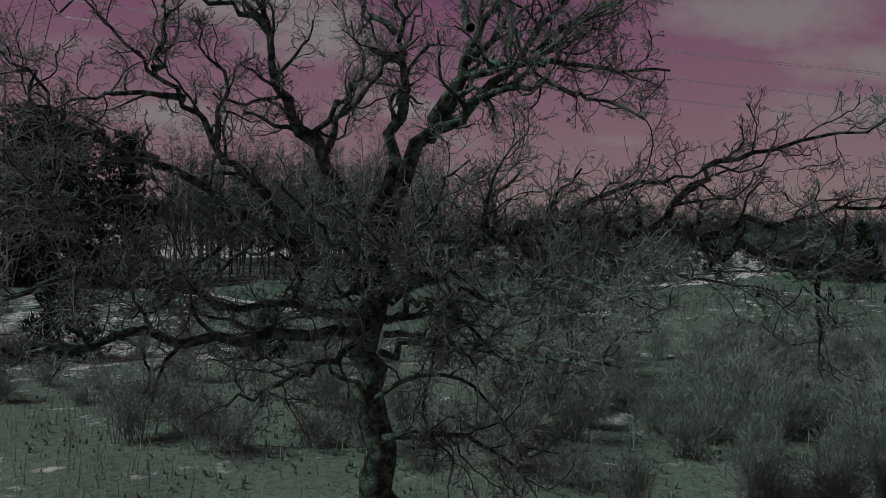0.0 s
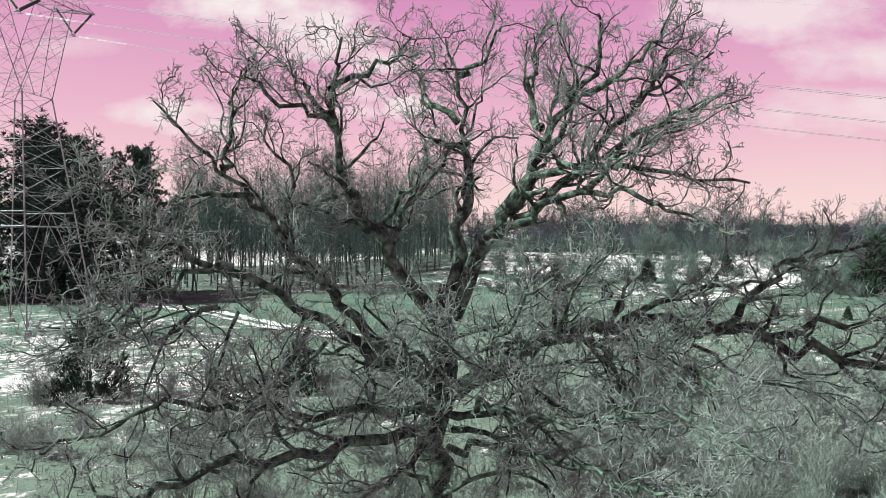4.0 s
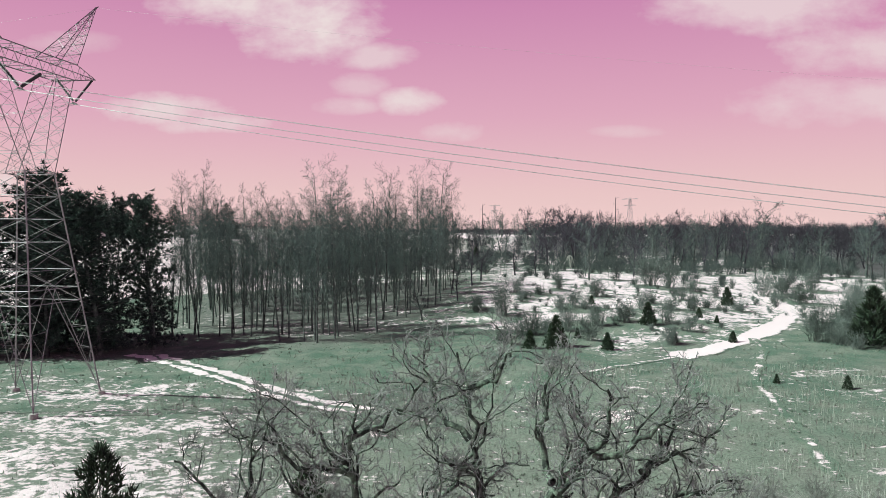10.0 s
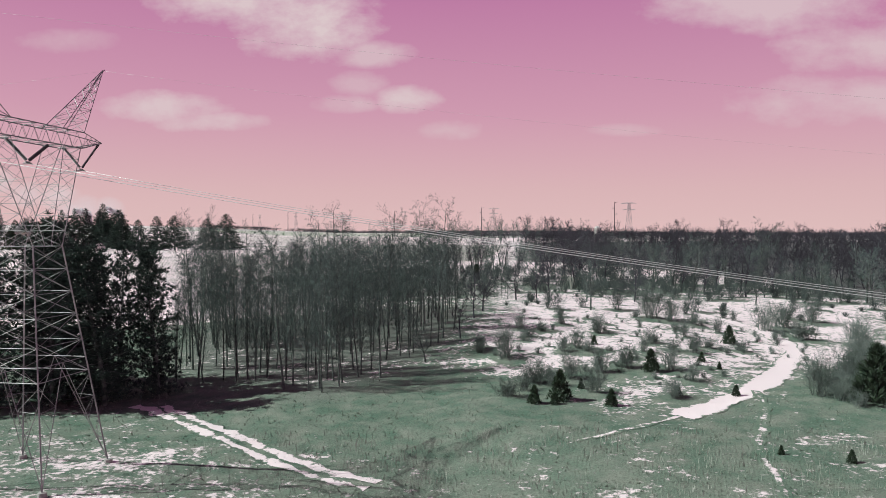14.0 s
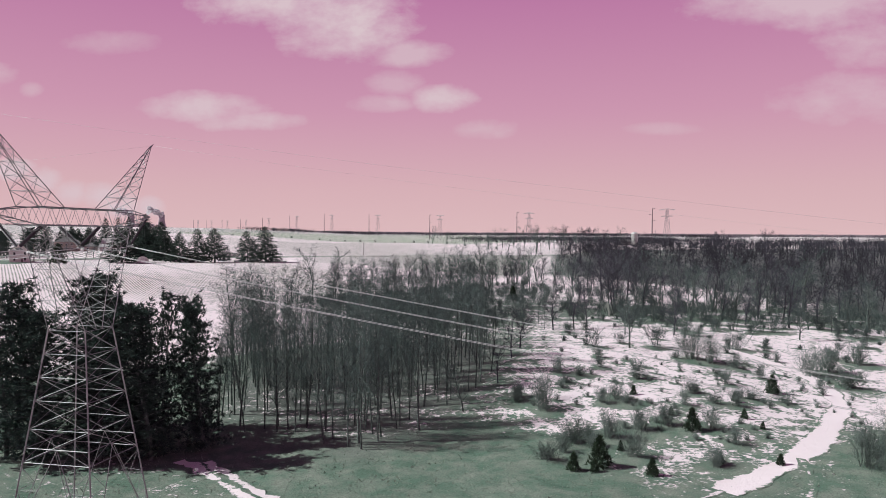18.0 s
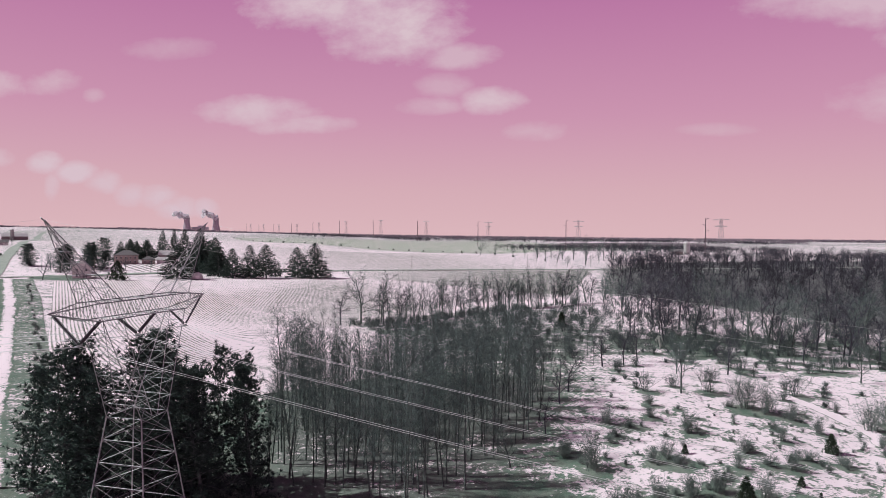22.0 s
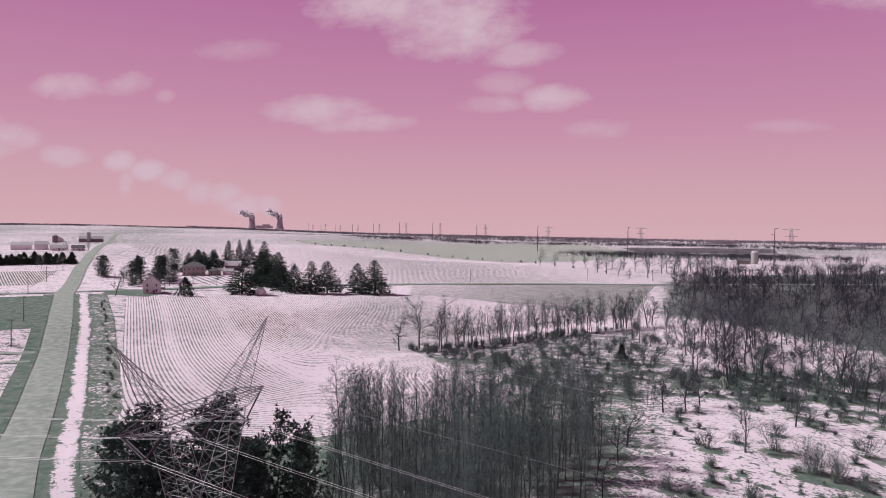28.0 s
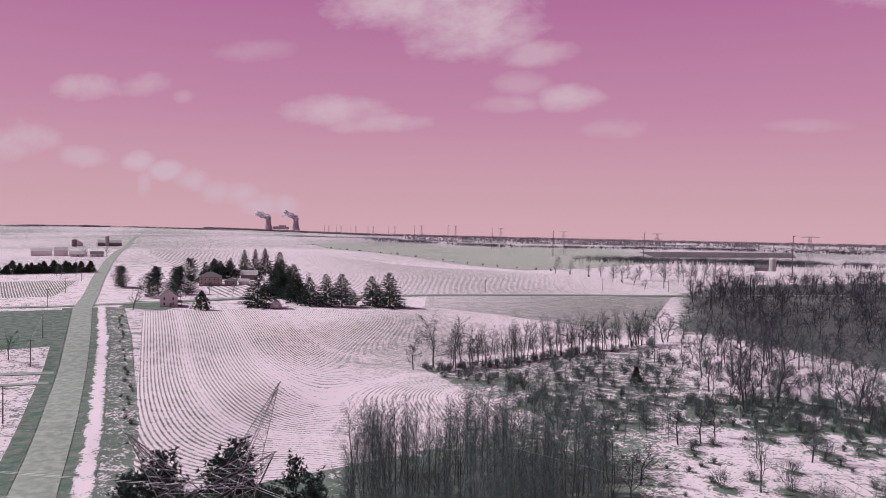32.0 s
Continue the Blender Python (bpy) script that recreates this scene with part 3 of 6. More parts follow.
ribbon("snow_track_6", [(8, 73), (11, 74.8), (16, 78.5), (23, 84.5)], 0.9, 0.045, M_TRACK, "thin tail of a snow-covered track in the grass", "track", cover=0.62, ragged=0.4, step=1.2)
ribbon("snow_track_3", [(34, 95), (32.7, 88), (29, 79), (25.9, 71.5), (24, 58.5), (22, 45)], 1.2, 0.05, M_TRACK, "thin trodden footpath of snow in the grass", "track", cover=0.5, ragged=0.3, step=1.2)


# ---- tubes: limbs, members and wires ----
def cross(a, b):
    a, b = np.asarray(a), np.asarray(b)
    ax, ay, az, bx, by, bz = a[..., 0], a[..., 1], a[..., 2], b[..., 0], b[..., 1], b[..., 2]
    return np.stack((ay * bz - az * by, az * bx - ax * bz, ax * by - ay * bx), -1)


def by_length(paths):
    """Paths of equal length, stacked."""
    groups = {}
    for path in paths:
        groups.setdefault(len(path), []).append(path)
    return [np.array(g, float) for g in groups.values()]


def frames(p):
    """The way of each path at its rows, and two directions across it."""
    way = np.empty(p.shape[:2] + (3,))
    way[:, 1:-1] = p[:, 2:, :3] - p[:, :-2, :3]
    way[:, 0], way[:, -1] = p[:, 1, :3] - p[:, 0, :3], p[:, -1, :3] - p[:, -2, :3]
    way /= np.linalg.norm(way, axis=2)[..., None] + 1e-12
    mean = p[:, -1, :3] - p[:, 0, :3]
    flat = np.abs(mean[:, 2]) < 0.8 * np.linalg.norm(mean, axis=1)
    ref = np.where(flat[:, None], (0.0, 0.0, 1.0), (1.0, 0.0, 0.0))[:, None, :]
    e1 = np.cross(way, ref)
    e1 /= np.linalg.norm(e1, axis=2)[..., None] + 1e-12
    return e1, np.cross(way, e1)


def ribbons(paths):
    """The thinnest twigs: a tapered blade each, turned at random."""
    verts, faces, base = [], [], 0
    rng = np.random.default_rng(len(paths))
    for p in by_length(paths):
        m, n = p.shape[:2]
        side = np.cross(p[:, -1, :3] - p[:, 0, :3], rng.normal(0, 1, (m, 3)))
        side /= np.linalg.norm(side, axis=1)[:, None] + 1e-12
        off = side[:, None, :] * p[:, :, 3:]
        verts.append(np.stack([p[..., :3] - off, p[..., :3] + off], 1).reshape(-1, 3))
        o = base + np.arange(m)[:, None] * 2 * n + np.arange(n - 1)[None, :]
        faces.append(np.stack([o, o + 1, o + n + 1, o + n], -1).reshape(-1, 4))
        base += m * 2 * n
    return np.concatenate(verts), np.concatenate(faces).tolist()


def tubes(paths, sides=4, cap=False):
    """Vertices and faces of tapered tubes. A path: rows of x, y, z, radius."""
    if sides == 2:
        return ribbons(paths)
    turn = 2 * np.pi * np.arange(sides) / sides
    ca, sa = np.cos(turn)[:, None], np.sin(turn)[:, None]
    verts, faces, caps, base = [], [], [], 0
    k, k2 = np.arange(sides), (np.arange(sides) + 1) % sides
    for p in by_length(paths):
        e1, e2 = frames(p)
        m, n = p.shape[:2]
        v = p[:, :, None, :3] + p[:, :, None, 3:4] * (ca * e1[:, :, None] + sa * e2[:, :, None])
        verts.append(v.reshape(-1, 3))
        o = base + (np.arange(m)[:, None, None] * n + np.arange(n - 1)[None, :, None]) * sides
        faces.append(np.stack([o + k, o + k2, o + sides + k2, o + sides + k], -1).reshape(-1, 4))
        if cap:
            for i in range(m):
                first = base + i * n * sides
                caps += [tuple(range(first + sides - 1, first - 1, -1)), tuple(range(first + (n - 1) * sides, first + n * sides))]
        base += m * n * sides
    return np.concatenate(verts), np.concatenate(faces).tolist() + caps


def bars(name, members, mat, parent, label="", sides=4):
    """Straight members (a, b, radius) as one part."""
    v, f = tubes([((*a, r), (*b, r)) for a, b, r in members], sides, True)
    return part(name, mesh(name, v, f, mat), None, parent, label)


# ---- the pylon beside the wood ----
def lerp(a, b, s):
    return tuple(p + (q - p) * s for p, q in zip(a, b))


def lattice_face(members, a0, a1, b0, b1, levels, r, horizontals=True):
    """X-bracing between the legs a0-a1 and b0-b1."""
    for s0, s1 in zip(levels, levels[1:]):
        p, q = lerp(a0, a1, s0), lerp(b0, b1, s0)
        p1, q1 = lerp(a0, a1, s1), lerp(b0, b1, s1)
        members += [(p, q1, r), (q, p1, r)]
        if horizontals:
            members.append((p1, q1, r))


def zigzag(members, a0, a1, b0, b1, n, r):
    for k in range(n):
        p, q = lerp(a0, a1, k / n), lerp(b0, b1, (k + 0.5) / n)
        members += [(p, q, r), (q, lerp(a0, a1, (k + 1) / n), r)]


def insulator(name, a, b, parent, mat, disc=0.15, label=""):
    a, b = Vector(a), Vector(b)
    n, rows = 20, []
    for k in range(n):
        for share, r in ((0.1, 0.3), (0.2, 1.0), (0.75, 0.45), (0.85, 0.3)):
            rows.append((*(a + (b - a) * ((k + share) / n)), disc * r))
    v, f = tubes([rows], 10, True)
    return part(name, mesh(name, v, f, mat), None, parent, label)


def pylon():
    base = Vector((-42.3, 63.7, 0.0))
    at = Matrix.Translation(base) @ Matrix.Rotation(math.atan2(22.2, 1.8), 4, "Z")
    t = thing("transmission_tower", "tall galvanised lattice pylon with two slanting peaks on snowy grass", "pylon", at=at)
    B, W, zb, zw = 4.65, 1.95, 0.05, 21.3
    foot = [(sx * B, sy * B, zb) for sx, sy in ((-1, -1), (1, -1), (1, 1), (-1, 1))]
    waist = [(sx * W, sy * W, zw) for sx, sy in ((-1, -1), (1, -1), (1, 1), (-1, 1))]
    for f, w in zip(foot, waist):
        bars("leg", [(f, w, 0.085)], M_STEEL, t)
        bm = bmesh.new()
        bmesh.ops.create_cone(bm, cap_ends=True, segments=12, radius1=0.45, radius2=0.35, depth=0.6, matrix=Matrix.Translation((f[0], f[1], 0.1)))
        part("footing", bm, M_CONCRETE, t, "round concrete footing")
    m = []
    for k in range(4):
        f0, w0, f1, w1 = foot[k], waist[k], foot[(k + 1) % 4], waist[(k + 1) % 4]
        lattice_face(m, f0, w0, f1, w1, (0.44, 0.58, 0.70, 0.80, 0.90, 1.0), 0.026)
        a, b = lerp(f0, w0, 0.44), lerp(f1, w1, 0.44)
        a2, b2 = lerp(f0, w0, 0.50), lerp(f1, w1, 0.50)
        mid = lerp(a2, b2, 0.5)
        m += [(a, b, 0.038), (a2, b2, 0.038), (lerp(f0, w0, 0.02), mid, 0.04), (lerp(f1, w1, 0.02), mid, 0.04)]
        for s in (0.12, 0.22, 0.32):
            m += [(lerp(f0, w0, s), lerp(lerp(f0, w0, 0.02), mid, s * 2), 0.022), (lerp(f1, w1, s), lerp(lerp(f1, w1, 0.02), mid, s * 2), 0.022),
                  (lerp(f0, w0, s + 0.1), lerp(lerp(f0, w0, 0.02), mid, s * 2), 0.022), (lerp(f1, w1, s + 0.1), lerp(lerp(f1, w1, 0.02), mid, s * 2), 0.022)]
    for member in m:
        bars("brace", [member], M_STEEL, t)
    zc, ztop, depth = 31.0, 32.6, 1.1
    for s in (-1, 1):
        col = []
        inner = [(s * W * 0.2, sy * W, zw) for sy in (-1, 1)]
        outer = [(s * W, sy * W, zw) for sy in (-1, 1)]
        it, ot = [(s * 3.5, sy * depth, zc) for sy in (-1, 1)], [(s * 6.0, sy * depth, zc) for sy in (-1, 1)]
        for k in range(2):
            col += [(outer[k], ot[k], 0.052), (inner[k], it[k], 0.042)]
            lattice_face(col, outer[k], ot[k], inner[k], it[k], (0, 0.18, 0.36, 0.54, 0.70, 0.85, 1.0), 0.019, False)
        lattice_face(col, outer[0], ot[0], outer[1], ot[1], (0, 0.15, 0.3, 0.45, 0.6, 0.75, 0.88, 1.0), 0.019)
        lattice_face(col, inner[0], it[0], inner[1], it[1], (0, 0.2, 0.4, 0.6, 0.8, 1.0), 0.018)
        for member in col:
            bars("fork_bar", [member], M_STEEL, t)
        horn = []
        tip = (s * 11.5, 0, 40.0)
        root = [(s * 3.4, -depth, ztop), (s * 3.4, depth, ztop), (s * 6.6, -depth, ztop), (s * 6.6, depth, ztop)]
        near = [lerp(p, tip, 0.985) for p in root]
        for p, q in zip(root, near):
            horn.append((p, q, 0.045))
        for a, b in ((0, 1), (2, 3), (0, 2), (1, 3)):
            lattice_face(horn, root[a], near[a], root[b], near[b], (0, 0.18, 0.35, 0.5, 0.64, 0.77, 0.9), 0.019)
        horn.append((lerp(root[2], tip, 0.97), (s * 11.75, 0, 40.05), 0.06))
        bars("peak", horn, M_STEEL, t)
    arm = []
    for sy in (-1, 1):
        y = sy * depth
        arm += [((-6.3, y, zc), (6.3, y, zc), 0.052), ((-6.6, y, ztop), (6.6, y, ztop), 0.052)]
        zigzag(arm, (-6.3, y, zc), (6.3, y, zc), (-6.3, y, ztop), (6.3, y, ztop), 8, 0.022)
        for s in (-1, 1):
            tip = (s * 11.1, 0, 32.1)
            arm += [((s * 6.3, y, zc), tip, 0.048), ((s * 6.6, y, ztop), tip, 0.045)]
            zigzag(arm, (s * 6.3, y, zc), tip, (s * 6.6, y, ztop), tip, 4, 0.024)
    for z in (zc, ztop):
        zigzag(arm, (-6.3, -depth, z), (6.3, -depth, z), (-6.3, depth, z), (6.3, depth, z), 8, 0.024)
    for s in (-1, 1):
        zigzag(arm, (s * 6.3, -depth, zc), (s * 11, 0, 32.1), (s * 6.3, depth, zc), (s * 11, 0, 32.1), 4, 0.021)
    bars("crossarm", arm, M_STEEL, t)
    for x, left, right in ((-7.6, -10.5, -5.0), (0.0, -2.7, 2.7), (7.6, 5.0, 10.5)):
        low = (x, 0, 29.1)
        for end in (left, right):
            z = 31.9 if abs(end) > 9 else 30.9
            insulator("insulator_string", (end, 0, z), (x + (0.15 if end > x else -0.15), 0, 29.2), t, M_INSULATOR, 0.17 if x < 5 else 0.13)
        bars("conductor_clamp", [((x - 0.3, 0, 29.05), (x + 0.3, 0, 29.05), 0.06), ((x - 0.23, -0.25, 28.95), (x - 0.23, 0.25, 28.95), 0.05), ((x + 0.23, -0.25, 28.95), (x + 0.23, 0.25, 28.95), 0.05)], M_STEEL, t)
    return at


M_CONCRETE = material("concrete", (0.30, 0.29, 0.28), (0.42, 0.41, 0.40), 3.0, 0.9, bump=0.3)
PYLON = pylon()


def wire(name, a, b, sag, r, label, n=40):
    a, b = Vector(a), Vector(b)
    rows = []
    for k in range(n + 1):
        s = k / n
        p = a + (b - a) * s
        rows.append((p.x, p.y, p.z - 4 * sag * s * (1 - s), r))
    v, f = tubes([rows], 5, True)
    return thing(name, label, "power line", group="power line wires", data=mesh(name, v, f, M_WIRE, True))


# line runs across the arms: to the next pylon on one side and over the road on the other
for x in (-7.6, 0.0, 7.6):
    for dx in (-0.23, 0.23):
        a = PYLON @ Vector((x + dx, 0, 28.9))
        wire("conductor", a, PYLON @ Vector((x + dx, -320, 7.5)), 9.0, 0.017, "sagging bare aluminium power conductor")
        wire("conductor", a, PYLON @ Vector((x + dx, 330, 38.0)), 11.0, 0.017, "sagging bare aluminium power conductor over the road")
for s in (-1, 1):
    a = PYLON @ Vector((s * 11.7, 0, 39.9))
    wire("shield_wire", a, PYLON @ Vector((s * 11.7, -320, 19.0)), 7.0, 0.005, "thin steel shield wire strung from the pylon peak")
    wire("shield_wire", a, PYLON @ Vector((s * 11.7, 330, 50.0)), 10.0, 0.005, "thin steel shield wire strung from the pylon peak")


# ---- trees ----
def unit(v):
    return v / (math.sqrt(float(v @ v)) + 1e-12)


def turned(d, angle, spin):
    """A direction that leans by angle from d, round it by spin."""
    x, y, z = d
    a, b, c = (y, -x, 0.0) if abs(z) < 0.9 else (0.0, z, -y)
    q = math.sqrt(a * a + b * b + c * c) + 1e-12
    a, b, c = a / q, b / q, c / q
    ca, sc, ss = math.cos(angle), math.sin(angle) * math.cos(spin), math.sin(angle) * math.sin(spin)
    return ca * x + sc * a + ss * (y * c - z * b), ca * y + sc * b + ss * (z * a - x * c), ca * z + sc * c + ss * (x * b - y * a)


def limb(start, d, length, r0, r1, n, bend, rise, rng):
    """A wandering limb: rows of x, y, z, radius."""
    x, y, z = (float(c) for c in start)
    a, b, c = (float(q) for q in d)
    q = 1 / (math.sqrt(a * a + b * b + c * c) + 1e-12)
    a, b, c = a * q, b * q, c * q
    rows, step = [(x, y, z, r0)], length / n
    for k, (ka, kb, kc) in enumerate(rng.normal(0, bend, (n, 3)).tolist()):
        a, b, c = a + ka, b + kb, c + kc + rise
        q = 1 / (math.sqrt(a * a + b * b + c * c) + 1e-12)
        a, b, c = a * q, b * q, c * q
        x, y, z = x + a * step, y + b * step, z + c * step
        rows.append((x, y, z, r0 + (r1 - r0) * (k + 1) / n))
    return rows


def sub(rows, s):
    """Place, way and radius at the share s of a limb."""
    k = min(int(s * (len(rows) - 1)), len(rows) - 2)
    f = s * (len(rows) - 1) - k
    a, b = rows[k], rows[k + 1]
    d = [b[i] - a[i] for i in range(3)]
    q = 1 / (math.sqrt(d[0] * d[0] + d[1] * d[1] + d[2] * d[2]) + 1e-12)
    return np.array([a[i] + d[i] * f for i in range(3)]), np.array([c * q for c in d]), a[3] + (b[3] - a[3]) * f


def ramify(rows, level, plan, out, rng):
    """Branches off a limb, level by level. plan: per level (count, from share, lean, length, shrink, segments, bend, rise)."""
    if level >= len(plan):
        return
    count, begin, lean, length, thin, n, bend, rise = plan[level]
    span = sum(math.dist(a[:3], b[:3]) for a, b in zip(rows, rows[1:]))
    spin = rng.uniform(0, 6.28)
    draw = rng.uniform(0, 1, (count, 4)).tolist()
    for k, (d0, d1, d2, d3) in enumerate(draw):
        s = min(begin + (1 - begin) * (k + 0.1 + 0.8 * d0) / count, 0.995)
        i = min(int(s * (len(rows) - 1)), len(rows) - 2)
        f = s * (len(rows) - 1) - i
        a, b = rows[i], rows[i + 1]
        dx, dy, dz = b[0] - a[0], b[1] - a[1], b[2] - a[2]
        q = 1 / (math.sqrt(dx * dx + dy * dy + dz * dz) + 1e-12)
        spin += 2.4 + 1.6 * (d1 - 0.5)
        way = turned((dx * q, dy * q, dz * q), lean * (0.7 + 0.55 * d2), spin)
        long = span * length * (0.6 + 0.65 * d3) * (1.15 - 0.55 * s)
        r0 = max((a[3] + (b[3] - a[3]) * f) * thin, 0.004)
        child = limb((a[0] + dx * f, a[1] + dy * f, a[2] + dz * f), way, long, r0, max(r0 * 0.35, 0.003), n, bend, rise, rng)
        out[level].append(child)
        ramify(child, level + 1, plan, out, rng)


def bare_tree(name, rng, height, r, plan, lean=0.03, bend=0.03, trunk_n=9, min_r=0.0, mats=None, sides=5):
    trunk = limb((0, 0, -0.3), (rng.normal(0, lean), rng.normal(0, lean), 1), height, r, r * 0.18, trunk_n, bend, 0.04, rng)
    out = [[] for _ in plan]
    ramify(trunk, 0, plan, out, rng)
    wood = [trunk] + out[0]
    twigs = [p for level in out[1:] for p in level]
    twigs = [[(x, y, z, max(q, min_r)) for x, y, z, q in p] for p in twigs]
    wood = [[(x, y, z, max(q, min_r)) for x, y, z, q in p] for p in wood]
    v, f = tubes(wood, sides)
    t = mesh(name + "_trunk", v, f, (mats or (M_BARK, M_TWIG))[0], True)
    v, f = tubes(twigs, 2)
    c = mesh(name + "_crown", v, f, (mats or (M_BARK, M_TWIG))[1])
    return t, c


def plant(name, label, category, group, meshes, names, x, y, rng, scale=1.0, sink=0.05, wide=1.0):
    """A tree of shared meshes, standing on the land."""
    m = Matrix.Translation((x, y, float(land(x, y)) - sink)) @ Matrix.Rotation(rng.uniform(0, 6.28), 4, "Z")
    t = thing(name, label, category, group, at=m @ Matrix.Diagonal((wide * scale * rng.uniform(0.94, 1.06), wide * scale * rng.uniform(0.94, 1.06), scale, 1)))
    for me, n in zip(meshes, names):
        ob = new(n, me)
        ob.parent = t
    return t


rng = np.random.default_rng(7)
SLIM = [bare_tree("slim", np.random.default_rng(20 + k), h, 0.17, [(30, 0.22, 0.72, 0.21, 0.36, 4, 0.13, 0.09), (9, 0.12, 0.8, 0.44, 0.55, 2, 0.2, 0.06), (6, 0.2, 0.75, 0.55, 0.6, 1, 0.15, 0.03)], min_r=0.0118, sides=4)
        for k, h in enumerate((22.5, 20.5, 24, 19, 17.5))]
SPREAD = [bare_tree("spread", np.random.default_rng(40 + k), h, 0.26, [(15, 0.22, 0.85, 0.48, 0.5, 6, 0.16, 0.05), (10, 0.2, 0.7, 0.42, 0.5, 4, 0.2, 0.03), (7, 0.2, 0.6, 0.45, 0.6, 1, 0.2, 0.0)], bend=0.10, min_r=0.019)
          for k, h in enumerate((11, 12.5, 10))]

DARKSPREAD = [bare_tree("darkspread", np.random.default_rng(50 + k), h, 0.26, [(15, 0.22, 0.85, 0.48, 0.5, 6, 0.16, 0.05), (10, 0.2, 0.7, 0.42, 0.5, 4, 0.2, 0.03), (6, 0.2, 0.6, 0.45, 0.6, 1, 0.2, 0.0)], bend=0.10, min_r=0.024, mats=(M_DARKTWIG, M_DARKTWIG))
              for k, h in enumerate((11, 12.5))]

TREES_WOOD = [(-22.7, 95.6), (-42.5, 104), (-44.5, 107), (-47, 105), (-49, 109), (-40, 105.5), (-46, 112)] + scatter(WOOD, 205, rng, 1.9)
for k, (x, y) in enumerate(TREES_WOOD):
    plant("bare_tree", "slender leafless grey tree in the dense snowy wood", "tree", "trees of the wood", SLIM[k % 5], ("trunk", "crown"), x, y, rng, rng.uniform(0.68, 1.0) * (0.85 if y > 145 else 1.0), wide=rng.uniform(0.85, 1.2))


# ---- the great oak in front ----
def oak():
    rng = np.random.default_rng(3)
    t = thing("oak_tree", "old spreading leafless oak with gnarled lichen-grey limbs in brush", "tree")
    out = [[], [], [], []]
    limbs = []

    def bough(r0, r1, *pts):
        """A main limb through a few places, roughened between them."""
        pts = np.array(pts, float)
        pts[:, 2] -= 0.09 * np.maximum(pts[:, 2] - 7.5, 0)
        knots = np.linspace(0, 1, len(pts))
        n = max(10, int(sum(np.linalg.norm(np.diff(pts, axis=0), axis=1)) / 0.32))
        s = np.linspace(0, 1, n)
        line = np.c_[[np.interp(s, knots, pts[:, k]) for k in range(3)]].T
        for _ in range(2):
            line[1:-1] = (line[:-2] + 2 * line[1:-1] + line[2:]) / 4
        line[1:-1] += rng.normal(0, 0.085, (n - 2, 3))
        rows = [(*p, 0.66 * (r0 + (r1 - r0) * q ** 0.6)) for p, q in zip(line.tolist(), s)]
        limbs.append(rows)
        return rows

    bough(0.74, 0.34, (0.3, 15.6, -0.2), (0.35, 15.5, 1.2), (0.15, 15.5, 3.2), (0.3, 15.5, 5.6), (0.4, 15.5, 7.4))
    main = []
    main.append(bough(0.31, 0.04, (0.25, 15.5, 6.6), (-0.9, 15.3, 8.2), (-1.6, 15.2, 9.2), (-1.8, 15.0, 10.1), (-1.9, 14.7, 11.0), (-1.9, 14.3, 11.8), (-1.6, 14.0, 12.7)))
    main.append(bough(0.16, 0.03, (-0.9, 15.3, 8.2), (-1.1, 15.6, 8.9), (-0.7, 15.9, 9.6), (-0.3, 16.2, 10.0), (-0.2, 16.5, 10.9), (-0.6, 16.8, 11.8)))
    main.append(bough(0.15, 0.03, (-0.9, 15.4, 8.2), (-0.7, 15.8, 9.1), (-0.2, 16.0, 9.7), (0.2, 16.2, 10.4), (0.8, 16.5, 11.4), (1.0, 16.8, 12.3)))
    main.append(bough(0.12, 0.03, (-1.8, 14.5, 11.0), (-2.5, 14.2, 11.2), (-3.3, 14.0, 11.6), (-3.4, 14.0, 12.3)))
    main.append(bough(0.13, 0.03, (-1.9, 14.8, 10.9), (-2.3, 14.6, 11.6), (-2.6, 14.4, 12.1)))
    main.append(bough(0.13, 0.03, (-1.9, 14.4, 11.7), (-1.3, 14.8, 12.1), (-0.6, 15.0, 12.6), (-0.6, 15.2, 13.1)))
    main.append(bough(0.28, 0.04, (0.4, 15.5, 6.8), (0.5, 15.5, 8.8), (0.8, 15.7, 9.4), (0.6, 16.0, 10.3), (0.9, 16.0, 10.7), (0.5, 16.2, 11.3), (0.5, 16.5, 12.6), (0.2, 16.5, 13.4)))
    main.append(bough(0.13, 0.03, (0.5, 16.5, 12.5), (1.1, 16.3, 12.8), (1.4, 16.0, 13.5)))
    main.append(bough(0.14, 0.03, (0.5, 16.2, 11.3), (-0.2, 16.6, 11.8), (-0.4, 17.0, 12.6), (-0.9, 17.2, 13.2)))
    main.append(bough(0.33, 0.04, (0.45, 15.45, 6.8), (1.1, 15.2, 8.7), (1.7, 15.0, 9.1), (2.1, 14.8, 10.2), (2.2, 14.6, 10.9), (3.0, 14.4, 11.6), (3.2, 14.2, 12.3), (3.2, 14.0, 13.1)))
    main.append(bough(0.15, 0.03, (2.2, 14.6, 10.9), (1.9, 14.9, 11.7), (2.1, 15.2, 12.4), (2.3, 15.4, 13.3)))
    main.append(bough(0.14, 0.03, (3.0, 14.4, 11.6), (3.6, 14.0, 12.0), (4.2, 13.8, 12.3), (4.4, 13.8, 12.9)))
    main.append(bough(0.20, 0.03, (1.4, 15.1, 9.0), (2.4, 14.6, 10.1), (3.4, 14.2, 10.2), (3.9, 14.0, 10.0), (4.6, 13.7, 9.7), (5.7, 13.2, 9.6)))
    main.append(bough(0.15, 0.03, (3.4, 14.2, 10.2), (3.9, 14.0, 10.7), (4.6, 13.8, 11.0), (5.4, 13.6, 11.4)))
